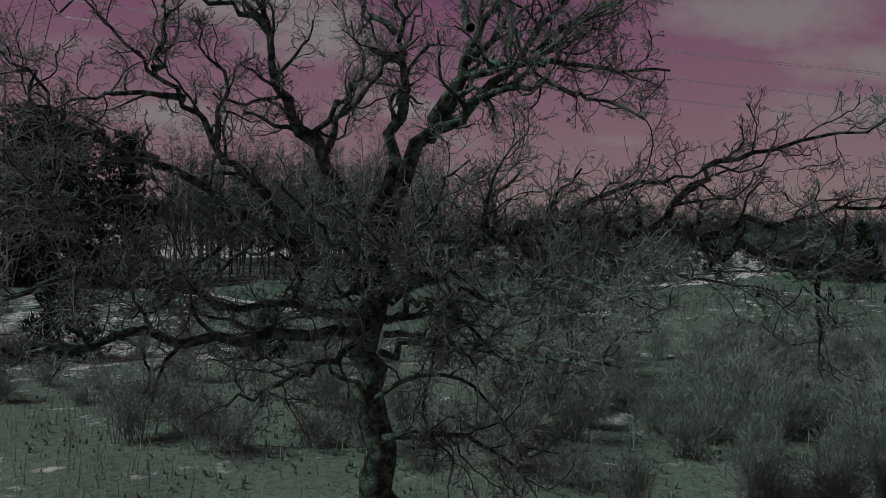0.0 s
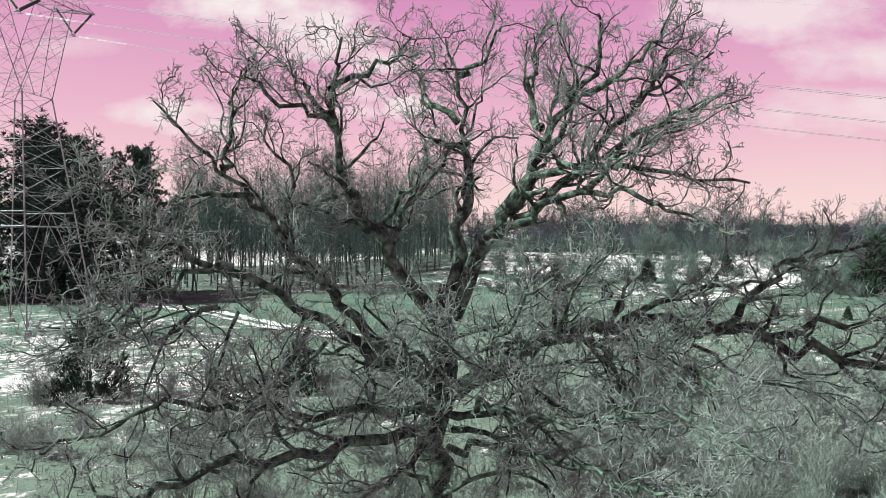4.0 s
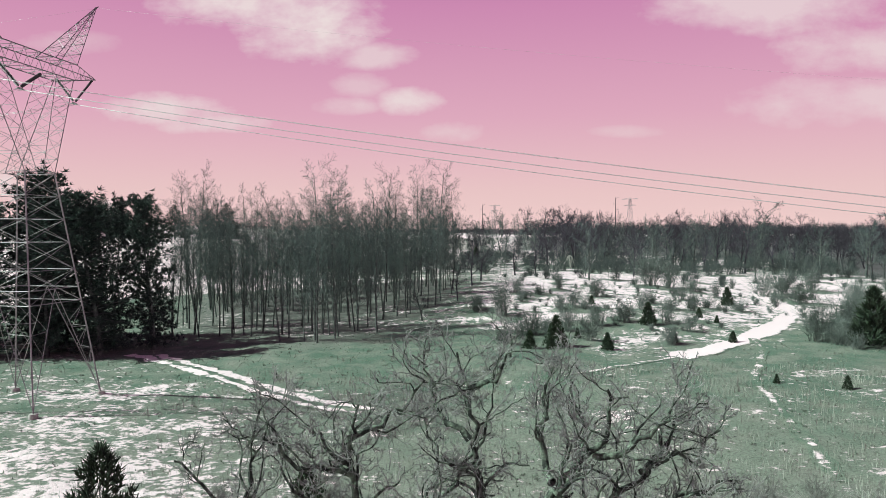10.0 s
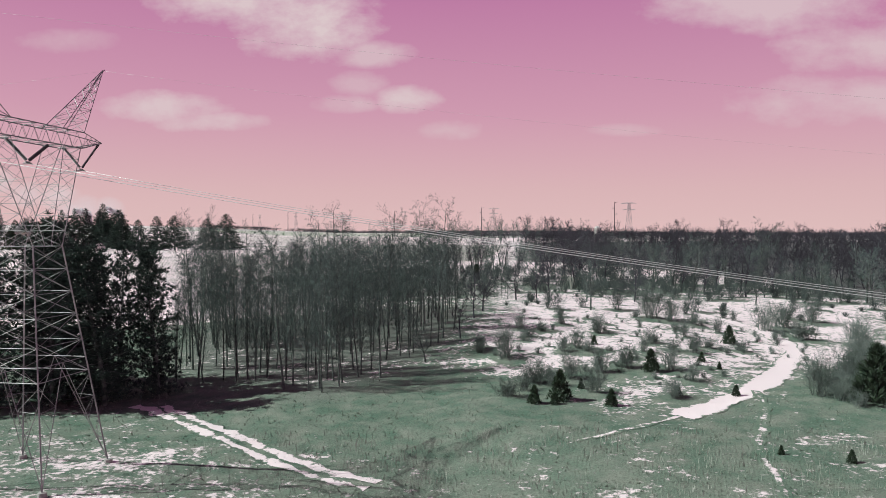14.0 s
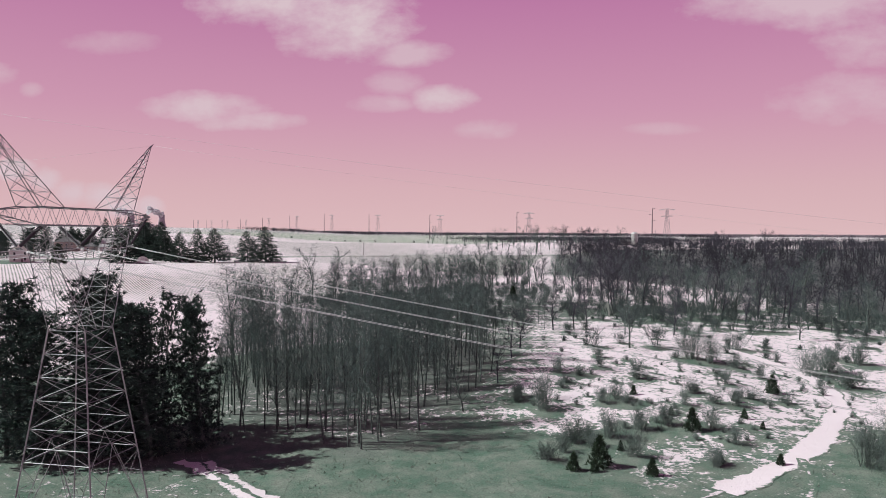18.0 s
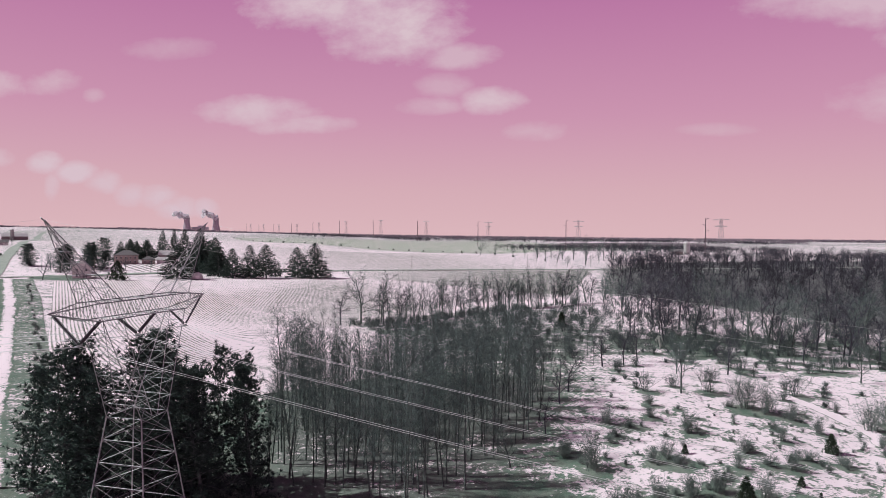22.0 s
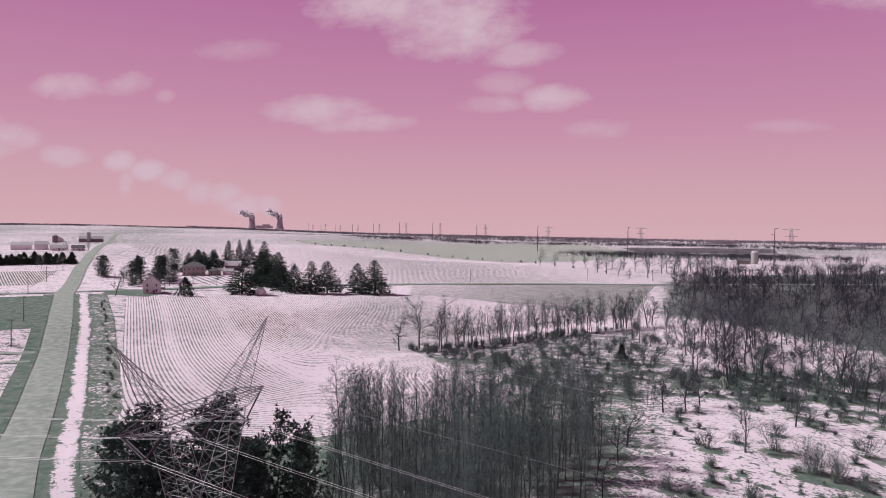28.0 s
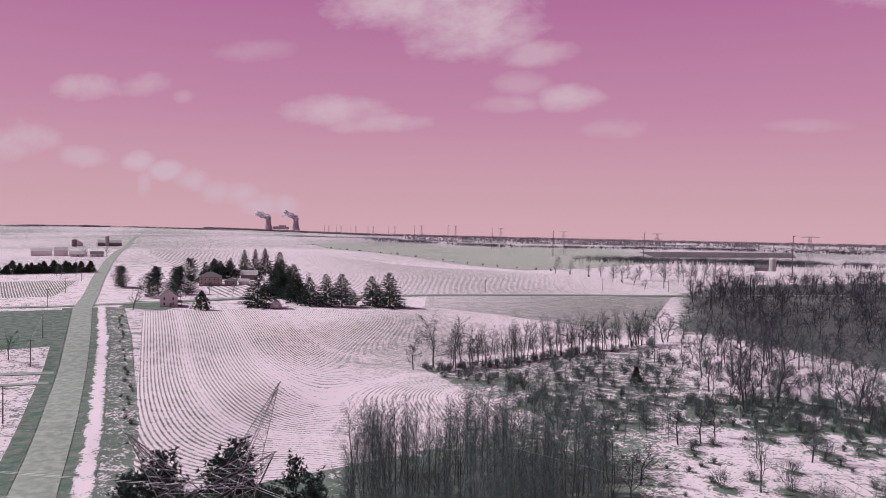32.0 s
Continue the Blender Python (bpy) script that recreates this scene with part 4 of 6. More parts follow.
    main.append(bough(0.20, 0.03, (1.7, 15.0, 8.9), (2.6, 14.8, 9.5), (3.2, 14.6, 10.5), (3.9, 14.2, 11.3), (4.6, 14.0, 11.7), (5.3, 14.0, 12.3)))
    main.append(bough(0.14, 0.03, (3.9, 14.2, 11.3), (4.4, 14.4, 11.8), (4.8, 14.6, 12.6)))
    main.append(bough(0.15, 0.03, (2.1, 14.8, 10.2), (2.8, 15.4, 11.0), (3.0, 15.8, 11.8), (2.8, 16.2, 12.8)))
    main.append(bough(0.24, 0.04, (0.0, 15.3, 5.4), (-1.3, 14.6, 6.3), (-2.2, 14.2, 6.9), (-3.5, 13.4, 7.9), (-4.3, 12.8, 8.2), (-5.1, 12.2, 8.7), (-5.2, 11.9, 9.3)))
    main.append(bough(0.12, 0.03, (-3.5, 13.4, 7.9), (-4.0, 12.8, 7.8), (-4.6, 12.2, 7.3), (-5.1, 11.6, 6.6)))
    main.append(bough(0.12, 0.03, (-4.3, 12.8, 8.2), (-4.8, 12.6, 8.5), (-5.1, 12.6, 9.1), (-6.0, 12.6, 9.9)))
    main.append(bough(0.22, 0.03, (-0.5, 15.2, 5.9), (-1.6, 14.9, 6.9), (-2.2, 14.8, 7.5), (-2.9, 14.7, 8.5), (-3.5, 14.6, 9.4), (-4.1, 14.4, 10.0), (-4.7, 14.2, 10.8), (-5.3, 14.0, 11.4)))
    main.append(bough(0.12, 0.03, (-3.5, 14.6, 9.4), (-4.2, 14.2, 9.5), (-4.9, 13.8, 9.2), (-5.5, 13.4, 8.9)))
    main.append(bough(0.13, 0.03, (-2.9, 14.7, 8.5), (-2.8, 15.0, 9.4), (-3.2, 15.2, 10.2), (-3.5, 15.4, 11.2)))
    main.append(bough(0.13, 0.03, (-4.1, 14.4, 10.0), (-3.9, 14.6, 10.7), (-4.1, 14.8, 11.6), (-3.9, 15.0, 12.3)))
    main.append(bough(0.30, 0.10, (0.5, 15.4, 5.2), (2.2, 15.3, 6.3), (3.8, 15.1, 6.8), (5.3, 15.2, 6.7), (6.8, 15.0, 6.5), (9.2, 14.9, 5.9), (10.6, 14.8, 5.9)))
    main.append(bough(0.17, 0.03, (5.7, 15.1, 6.6), (6.5, 14.9, 7.4), (7.1, 14.8, 8.2), (8.6, 14.6, 8.4), (10.0, 14.4, 9.0)))
    main.append(bough(0.14, 0.03, (6.6, 15.0, 6.5), (8.0, 14.7, 7.0), (9.2, 14.5, 7.1), (10.4, 14.2, 7.4)))
    main.append(bough(0.13, 0.03, (3.9, 15.1, 6.8), (4.8, 14.6, 7.4), (5.8, 14.2, 7.5), (6.6, 13.9, 7.9)))
    main.append(bough(0.18, 0.03, (1.4, 15.2, 8.6), (2.2, 14.4, 9.2), (3.0, 14.0, 9.5), (3.9, 13.6, 9.5), (4.5, 13.2, 9.0), (5.2, 12.8, 8.6)))
    main.append(bough(0.14, 0.03, (3.0, 14.0, 9.5), (3.2, 14.0, 9.9), (3.6, 14.0, 10.4), (4.4, 13.8, 10.7), (5.1, 13.6, 11.3)))
    main.append(bough(0.22, 0.04, (0.1, 15.2, 4.5), (-1.1, 13.6, 4.6), (-2.3, 12.0, 4.8), (-3.1, 10.8, 4.9), (-3.7, 9.8, 4.9), (-4.1, 9.2, 4.6), (-4.6, 8.8, 4.4)))
    main.append(bough(0.15, 0.03, (0.0, 15.2, 4.9), (-1.3, 13.8, 5.2), (-2.5, 12.6, 5.3), (-3.2, 11.8, 5.6), (-3.9, 11.2, 5.8), (-4.6, 10.6, 5.5), (-5.1, 10.2, 5.3)))
    main.append(bough(0.13, 0.03, (0.4, 15.3, 4.8), (1.2, 13.8, 5.3), (2.1, 12.6, 5.4), (3.1, 11.8, 5.7), (4.0, 11.0, 5.8), (4.8, 10.4, 5.6)))
    main.append(bough(0.13, 0.03, (0.4, 15.3, 4.1), (1.6, 13.6, 4.5), (2.8, 12.2, 4.7), (3.7, 11.2, 4.7), (4.5, 10.6, 4.7)))
    main.append(bough(0.13, 0.03, (0.2, 15.2, 4.6), (-0.4, 13.4, 4.1), (-0.8, 12.2, 4.0), (-1.4, 11.4, 3.8)))
    main.append(bough(0.13, 0.03, (0.4, 15.2, 5.0), (0.1, 13.8, 6.1), (-0.4, 12.8, 6.8), (-0.8, 12.2, 7.4)))
    main.append(bough(0.12, 0.03, (0.4, 15.2, 5.0), (1.2, 13.8, 6.1), (1.6, 12.9, 7.1), (2.3, 12.4, 7.8)))
    # low crooked boughs round the trunk, many of them reaching towards the open meadow
    for k in range(12):
        a, z = rng.uniform(-2.9, -0.25), rng.uniform(2.2, 6.4)
        reach = rng.uniform(2.2, 4.6)
        main.append(limb((0.3 + 0.25 * math.cos(a), 15.4 + 0.25 * math.sin(a), z), (math.cos(a), 0.75 * math.sin(a), rng.uniform(0.0, 0.7)), reach, rng.uniform(0.045, 0.085), 0.012, 12, 0.20, -0.01, rng))
        limbs.append(main[-1])
    for k in range(15):
        x = rng.uniform(1.2, 9.5)
        main.append(limb((x, 15.2, 6.55 - 0.04 * x), (rng.uniform(-0.3, 0.5), -0.75, rng.uniform(-0.45, 0.15)), rng.uniform(2.4, 4.8), rng.uniform(0.04, 0.07), 0.012, 12, 0.20, -0.03, rng))
        limbs.append(main[-1])
    for k in range(8):
        x = rng.uniform(-5.0, -0.8)
        main.append(limb((x, 15.2 + 0.55 * x, 5.6 - 0.42 * x if x > -2 else 6.6 - 0.32 * (x + 2)), (rng.uniform(-0.6, 0.2), -0.6, rng.uniform(-0.6, 0.0)), rng.uniform(1.8, 3.4), rng.uniform(0.035, 0.06), 0.012, 10, 0.22, -0.04, rng))
        limbs.append(main[-1])
    for rows in main:
        long = sum(math.dist(a[:3], b[:3]) for a, b in zip(rows, rows[1:]))
        plan = [(int(3 + 1.5 * long), 0.16, 0.80, 1.7 / long, 0.50, 9, 0.30, 0.06), (8, 0.14, 0.80, 0.50, 0.50, 6, 0.34, 0.07), (5, 0.14, 0.80, 0.50, 0.62, 4, 0.34, 0.06), (3, 0.3, 0.75, 0.55, 0.8, 2, 0.30, 0.05)]
        ramify(rows, 0, plan, out, rng)
    v, f = tubes(limbs[:1], 14)
    part("trunk", mesh("trunk", v, f, M_OAK, True), None, t)
    for rows in limbs[1:]:
        v, f = tubes([rows], 9)
        part("limb", mesh("limb", v, f, M_OAK, True), None, t)
    v, f = tubes([[(x, y, z, max(q, 0.012)) for x, y, z, q in p] for p in out[0]], 6)
    part("branch_wood", mesh("branches", v, f, M_OAK, True), None, t)
    fine = [[(x, y, z, max(q, 0.0120 - 0.0035 * k)) for x, y, z, q in p] for k in (1, 2) for p in out[k]]
    v, f = tubes(fine, 3)
    part("twig_growth", mesh("twigs", v, f, M_OAKTWIG, True), None, t)["kind"] = "stuff"
    v, f = tubes([[(x, y, z, max(q, 0.0045)) for x, y, z, q in p] for p in out[3]], 2)
    part("twig_spray", mesh("twig_tips", v, f, M_OAKTWIG, True), None, t)["kind"] = "stuff"


oak()


# ---- evergreens, brush and far woods ----
def tuft(p, d, size, n, rng, spread=0.7):
    """Needle sprays: thin triangles fanning from a point."""
    tri = []
    for _ in range(n):
        w = unit(d + rng.normal(0, spread, 3))
        side = unit(cross(w, rng.normal(0, 1, 3))) * size * rng.uniform(0.06, 0.13)
        tip = p + w * size * rng.uniform(0.6, 1.15)
        tri.append((p - side, p + side, tip))
    return tri


def triangles(name, tri, mat):
    v = np.array(tri).reshape(-1, 3)
    return mesh(name, v, [(3 * k, 3 * k + 1, 3 * k + 2) for k in range(len(tri))], mat)


def white_pine(seed, height=23.0):
    rng = np.random.default_rng(seed)
    trunk = limb((0, 0, -0.3), (0, 0, 1), height, 0.30, 0.04, 12, 0.025, 0.05, rng)
    wood, tri = [trunk], []
    for k in range(100):
        s = 0.04 + 0.95 * k / 100
        p, d, r = sub(trunk, s)
        reach = (4.9 * math.sin(min(1.0, 0.22 + 1.15 * (1 - s)) * 1.5)) * rng.uniform(0.4, 1.2) * (0.85 if s < 0.2 else 1.0) + 0.5
        a = k * 2.4 + rng.normal(0, 0.4)
        way = np.array((math.cos(a), math.sin(a), 0.05 + 0.5 * s * s))
        b = limb(p, way, reach, 0.06 * (1.2 - s) + 0.015, 0.012, 5, 0.12, 0.07, rng)
        wood.append(b)
        for j in range(11):
            q, e, _ = sub(b, 0.15 + 0.84 * (j + rng.uniform(0, 1)) / 11)
            q = q + rng.normal(0, 0.28, 3)
            tri += tuft(q, unit(e + np.array((0, 0, 0.3))), rng.uniform(0.5, 0.85), 13, rng, 0.75)
    v, f = tubes(wood, 5)
    return mesh("pine_trunk", v, f, M_BARK, True), triangles("pine_crown", tri, M_PINE)


def spruce(seed, height=14.0, width=3.0, droop=-0.25, bare=0.06, mat=None, dense=1.0):
    rng = np.random.default_rng(seed)
    trunk = limb((0, 0, -0.3), (0, 0, 1), height, 0.02 * height * 0.8, 0.02, 8, 0.01, 0.02, rng)
    tri, n = [], int(120 * dense)
    for k in range(n):
        s = bare + (1 - bare) * (k / n) ** 0.85
        p, d, r = sub(trunk, min(s, 0.995))
        reach = 1.25 * width * (1 - s) ** 0.8 * rng.uniform(0.7, 1.15) + 0.2
        a = k * 2.4 + rng.normal(0, 0.35)
        way = np.array((math.cos(a), math.sin(a), droop * (1 - s) + 0.35 * s))
        m = 3 + int(reach * 2.2)
        for j in range(m):
            q = p + unit(way) * reach * (0.15 + 0.85 * (j + 0.5) / m) + rng.normal(0, 0.08, 3)
            tri += tuft(q, unit(way + np.array((0, 0, 0.1))), (0.6 + 0.25 * width / 3) * (0.4 + 0.75 * (1 - s)), 9, rng, 0.75)
    v, f = tubes([trunk], 6)
    return mesh("spruce_trunk", v, f, M_BARK, True), triangles("spruce_crown", tri, mat or M_SPRUCE)


def cedar(seed, height=2.6, width=0.9):
    rng = np.random.default_rng(seed)
    trunk = limb((0, 0, -0.2), (0, 0, 1), height * 0.95, 0.05, 0.01, 5, 0.02, 0.02, rng)
    tri = []
    for k in range(330):
        s = rng.uniform(0, 1) ** 1.3
        a = rng.uniform(0, 6.28)
        q = width * (1 - s) ** 0.75 * rng.uniform(0.35, 1.05)
        p = np.array((q * math.cos(a), q * math.sin(a), 0.08 + s * height * 0.93))
        tri += tuft(p, unit(np.array((math.cos(a) * 0.5, math.sin(a) * 0.5, 0.9))), 0.22 + 0.08 * height, 7, rng, 0.5)
    v, f = tubes([trunk], 5)
    return mesh("cedar_trunk", v, f, M_BARK, True), triangles("cedar_crown", tri, M_CEDAR)


def shrub(seed, height, width, stems=38, mat=None):
    rng = np.random.default_rng(seed)
    wood, twigs = [], [[], []]
    for k in range(stems):
        a = rng.uniform(0, 6.28)
        lean = abs(rng.normal(0, 0.55)) * width / height
        b = limb((rng.normal(0, width * 0.13), rng.normal(0, width * 0.13), -0.1), (math.cos(a) * lean, math.sin(a) * lean, 1), height * rng.uniform(0.6, 1.05), 0.025, 0.008, 4, 0.12, 0.02, rng)
        wood.append(b)
        ramify(b, 0, [(9, 0.12, 0.75, 0.40, 0.6, 2, 0.25, 0.05), (5, 0.15, 0.75, 0.5, 0.8, 1, 0.2, 0.03)], twigs, rng)
    v, f = tubes([[(x, y, z, max(q, 0.009)) for x, y, z, q in p] for p in wood], 3)
    v2, f2 = tubes([[(x, y, z, min(max(q, 0.0065), 0.008)) for x, y, z, q in p] for p in twigs[0] + twigs[1]], 2)
    return mesh("shrub_stems", v, f, mat or M_BRUSH, True), mesh("shrub_twigs", v2, f2, mat or M_BRUSH)


PINES = [white_pine(60 + k, h) for k, h in enumerate((23.0, 24.5, 21.0))]
for x, y, s, w in ((-50.0, 90.5, 1.0, 1.3), (-45.0, 95.0, 0.97, 0.85), (-58.5, 92.5, 0.99, 1.3), (-64.0, 87.0, 0.93, 1.25), (-61.0, 101.0, 0.97, 1.25), (-70.0, 95.0, 0.92, 1.3), (-66.0, 104.0, 0.92, 1.0), (-53.8, 96.5, 0.93, 1.15), (-47.5, 99.5, 0.86, 0.95), (-75.0, 98.0, 0.85, 1.0), (-69.0, 88.0, 0.9, 1.2), (-56.0, 88.5, 0.86, 1.15), (-63.0, 96.0, 0.95, 1.0), (-78.0, 92.0, 0.85, 1.0), (-56.0, 105.0, 0.85, 0.8)):
    plant("pine_tree", "tall dark green white pine at the wood's edge", "tree", "pines beside the pylon", PINES[int(x * 7 + y) % 3], ("trunk", "crown"), x, y, rng, s, wide=w)

CEDARS = [cedar(80, 2.6, 0.95), cedar(81, 2.2, 0.75), cedar(82, 3.0, 1.25), cedar(83, 4.0, 2.1)]
for x, y, s in ((22.9, 105.2, 1.05), (8.6, 90.3, 1.25), (5.3, 88.4, 0.85), (14.5, 87.6, 0.8), (41.4, 129.2, 1.05), (32.9, 106.6, 0.5), (30.7, 92.6, 0.55), (23.6, 92.9, 0.48), (7.8, 88.1, 0.5), (31.7, 111.3, 0.5), (21.1, 111.0, 0.5), (-5.7, 264.3, 2.0),
                (45.5, 88.5, 2.3), (48.0, 91.0, 2.1), (27.5, 70.0, 0.4), (33.0, 68.0, 0.4), (37.0, 66.0, 0.45), (17.0, 121.0, 0.6), (33.0, 121.0, 0.7), (12.0, 97.0, 0.6)):
    plant("red_cedar", "small conical dark green cedar in snowy grass", "shrub", "young cedars", CEDARS[int(abs(x) + y) % 3], ("trunk", "crown"), x, y, rng, s)

for x, y, s in ((-19.3, 36.0, 1.15), (-9.0, 38.0, 0.75), (-27.0, 33.0, 0.8)):
    plant("red_cedar", "broad bushy dark green cedar in snowy grass", "shrub", "young cedars", CEDARS[3], ("trunk", "crown"), x, y, rng, s)

BRUSH = [shrub(90, 2.4, 2.0), shrub(91, 1.9, 2.4, 36), shrub(92, 3.2, 2.2, 32), shrub(93, 2.2, 1.6, 26)]
MEADOW_BRUSH = [shrub(94, 2.4, 2.2, 34, M_DRYBRUSH), shrub(95, 2.0, 2.4, 32, M_DRYBRUSH), shrub(96, 2.8, 2.0, 30, M_DRYBRUSH)]
NEAR_SHRUBS = sorted((p for p in SHRUBS if p[1] < 182), key=lambda p: p[1])
for k, (x, y, s) in enumerate(NEAR_SHRUBS[:300]):
    plant("brush_shrub", "leafless twiggy grey-brown shrub in melting snow", "shrub", "shrubs of the scrub", MEADOW_BRUSH[k % 3] if y < 46 else BRUSH[k % 4], ("stem", "crown"), x, y, rng, s)

# trees of the hedge row, the scrub and the wood's far side
for x, y, s in ((-84.5, 277, 1.5), (-78, 283, 1.4), (-90, 268, 1.1), (-7, 356, 1.4), (4, 366, 1.45), (14, 378, 1.2), (27, 272, 1.4), (33, 281, 1.3), (60, 245, 1.25), (57, 222, 0.8), (40, 262, 1.0), (70, 232, 1.15), (48, 300, 1.3), (20, 300, 1.0), (80, 255, 1.3), (46, 240, 0.7), (24, 186, 0.65), (16, 203, 0.75),
                (-10.5, 115, 0.6), (-5.5, 128, 0.62), (-3.5, 146, 0.7), (-2, 156, 0.75), (21.6, 159.4, 0.9), (36.4, 187.9, 0.85), (6.4, 192, 0.9), (12, 196, 0.8), (66, 186, 0.75), (75, 205, 0.9), (36, 332, 1.5), (61, 224, 1.35), (50, 230, 1.3), (86, 240, 1.5), (71, 208, 1.2), (89, 203, 1.3), (38, 250, 1.2), (46, 318, 1.35), (58, 342, 1.3), (75, 290, 1.4), (95, 262, 1.4)):
    plant("spreading_tree", "broad leafless tree with dark crooked limbs above snow", "tree", "trees of the scrub", (SPREAD + DARKSPREAD)[int(abs(x) + y) % 5], ("trunk", "crown"), x, y, rng, s)
for k in range(76):
    s = k / 75
    x, y = -76 + 74 * s + rng.normal(0, 1.2), 280 + 76 * s + rng.normal(0, 2.4)
    spread = k % 3 == 1
    plant("bare_tree", "leafless tree in the hedge row beside the field", "tree", "hedge row trees", DARKSPREAD[k % 2] if spread else SLIM[k % 5], ("trunk", "crown"), x, y, rng, rng.uniform(0.8, 1.15) if spread else rng.uniform(0.5, 0.8), wide=0.8 if spread else 1.5)
for k, (x, y) in enumerate(scatter([(-36, 200), (-14, 184), (4, 192), (6, 215), (-8, 250), (-25, 285), (-55, 282), (-50, 240), (-36, 220)], 60, rng, 2.8)):
    plant("bare_tree", "slender leafless sapling in the thicket behind the wood", "tree", "saplings of the thicket", SLIM[k % 5], ("trunk", "crown"), x, y, rng, rng.uniform(0.28, 0.52))
for k in range(44):
    s = k / 43
    x, y = -84 + 84 * s + rng.normal(0, 1.5), 268 + 86 * s + rng.normal(0, 2.5)
    plant("hedge_shrub", "dense bare brush under the hedge row", "shrub", "brush of the hedge row", BRUSH[k % 4], ("stem", "crown"), x, y, rng, rng.uniform(0.8, 1.4))
for k, (x, y) in enumerate(scatter([(18, 240), (40, 205), (100, 185), (125, 260), (100, 330), (60, 385), (15, 390), (-4, 345), (0, 300)], 105, rng, 4.5)):
    plant("spreading_tree", "crooked leafless tree among the scrub", "tree", "trees of the scrub", (SPREAD + DARKSPREAD)[k % 5], ("trunk", "crown"), x, y, rng, rng.uniform(0.6, 1.25))
for k, (x, y) in enumerate(scatter(FAR_WOOD, 110, rng, 6.0)):
    plant("spreading_tree", "broad leafless tree in the dark far wood", "tree", "trees of the far wood", DARKSPREAD[k % 2], ("trunk", "crown"), x, y, rng, rng.uniform(1.05, 1.6))


def woods(name, spots, label, heights, mat, seed, density=34, spread=0.36, thick=1.0):
    """Many light bare trees in one object, for woods nobody could count."""
    rng = np.random.default_rng(seed)
    paths = []
    for x, y in spots:
        h = rng.uniform(*heights)
        z = float(land(x, y))
        r = (0.009 * h + 0.00022 * math.hypot(x, y)) * thick
        paths.append(((x, y, z - 0.3, r * 1.5), (x + rng.normal(0, 0.02) * h, y, z + h * 0.6, r * 0.6)))
        for k in range(density):
            s, a = rng.uniform(0, 1), rng.uniform(0, 6.28)
            u = rng.uniform(-0.9, 1)
            q = h * spread * math.sqrt(1 - u * u) * rng.uniform(0.6, 1.05)
            tip = np.array((x + q * math.cos(a), y + q * math.sin(a), z + h * (0.66 + 0.34 * u * rng.uniform(0.7, 1.0))))
            root = np.array((x, y, z + h * (0.25 + 0.35 * s)))
            mid = root + (tip - root) * rng.uniform(0.3, 0.6) + rng.normal(0, 0.05, 3) * h
            paths.append(((*mid, r * 0.32), (*tip, r * 0.14)) if k % 4 else ((*root, r * 0.5), (*mid, r * 0.35), (*tip, r * 0.15)))
    v, f = tubes(paths, 2)
    return thing(name, label, "trees", kind="stuff", data=mesh(name, v, f, mat))


def forest(name, spots, label, heights, mat, seed):
    """Branching bare trees of a few shapes, turned and scaled, in one object, for woods nobody could count."""
    rng = np.random.default_rng(seed)
    shapes = []
    for k in range(6):
        trunk = limb((0, 0, -0.4), (rng.normal(0, 0.06), rng.normal(0, 0.06), 1), 8.5, 0.20, 0.09, 3, 0.10, 0.03, rng)
        out = [[], [], []]
        ramify(trunk, 0, [(10, 0.32, 1.0, 0.72, 0.55, 3, 0.16, 0.05), (6, 0.2, 0.75, 0.44, 0.5, 2, 0.2, 0.06), (3, 0.25, 0.7, 0.55, 0.7, 1, 0.2, 0.03)], out, rng)
        shapes.append(by_length([trunk] + [p for level in out for p in level]))
    verts, faces, base = [], [], 0
    for x, y in spots:
        s, a = rng.uniform(*heights) / 13.5, rng.uniform(0, 6.28)
        least = 0.000085 * math.hypot(x, y)
        for p in shapes[int(rng.integers(6))]:
            q = p.copy() * s
            q[..., 0], q[..., 1] = s * (p[..., 0] * math.cos(a) - p[..., 1] * math.sin(a)) + x, s * (p[..., 0] * math.sin(a) + p[..., 1] * math.cos(a)) + y
            q[..., 2] += float(land(x, y))
            q[..., 3] = np.maximum(q[..., 3], least)
            m, n = q.shape[:2]
            side = np.cross(q[:, -1, :3] - q[:, 0, :3], rng.normal(0, 1, (m, 3)))
            side /= np.linalg.norm(side, axis=1)[:, None] + 1e-12
            off = side[:, None, :] * q[:, :, 3:]
            verts.append(np.stack([q[..., :3] - off, q[..., :3] + off], 1).reshape(-1, 3))
            o = base + np.arange(m)[:, None] * 2 * n + np.arange(n - 1)[None, :]
            faces.append(np.stack([o, o + 1, o + n + 1, o + n], -1).reshape(-1, 4))
            base += m * 2 * n
    return thing(name, label, "trees", kind="stuff", data=mesh(name, np.concatenate(verts), np.concatenate(faces).tolist(), mat))


forest("far_wood", [p for p in scatter(FAR_WOOD, 1150, np.random.default_rng(5), 2.7) if away(np.array(p[0]), np.array(p[1]), CROSS_LINE, False) > 7], "dense dark leafless wood on snowy ground", (11, 18), M_DARKTWIG, 11)
woods("far_wood_2", [(x, y) for x, y in scatter(FAR_WOOD_2, 1100, np.random.default_rng(6), 4.0) if away(np.array(x), np.array(y), CROSS_LINE, False) > 8], "dense dark leafless wood beyond the side road", (11, 17), M_DARKTWIG, 12, 44)


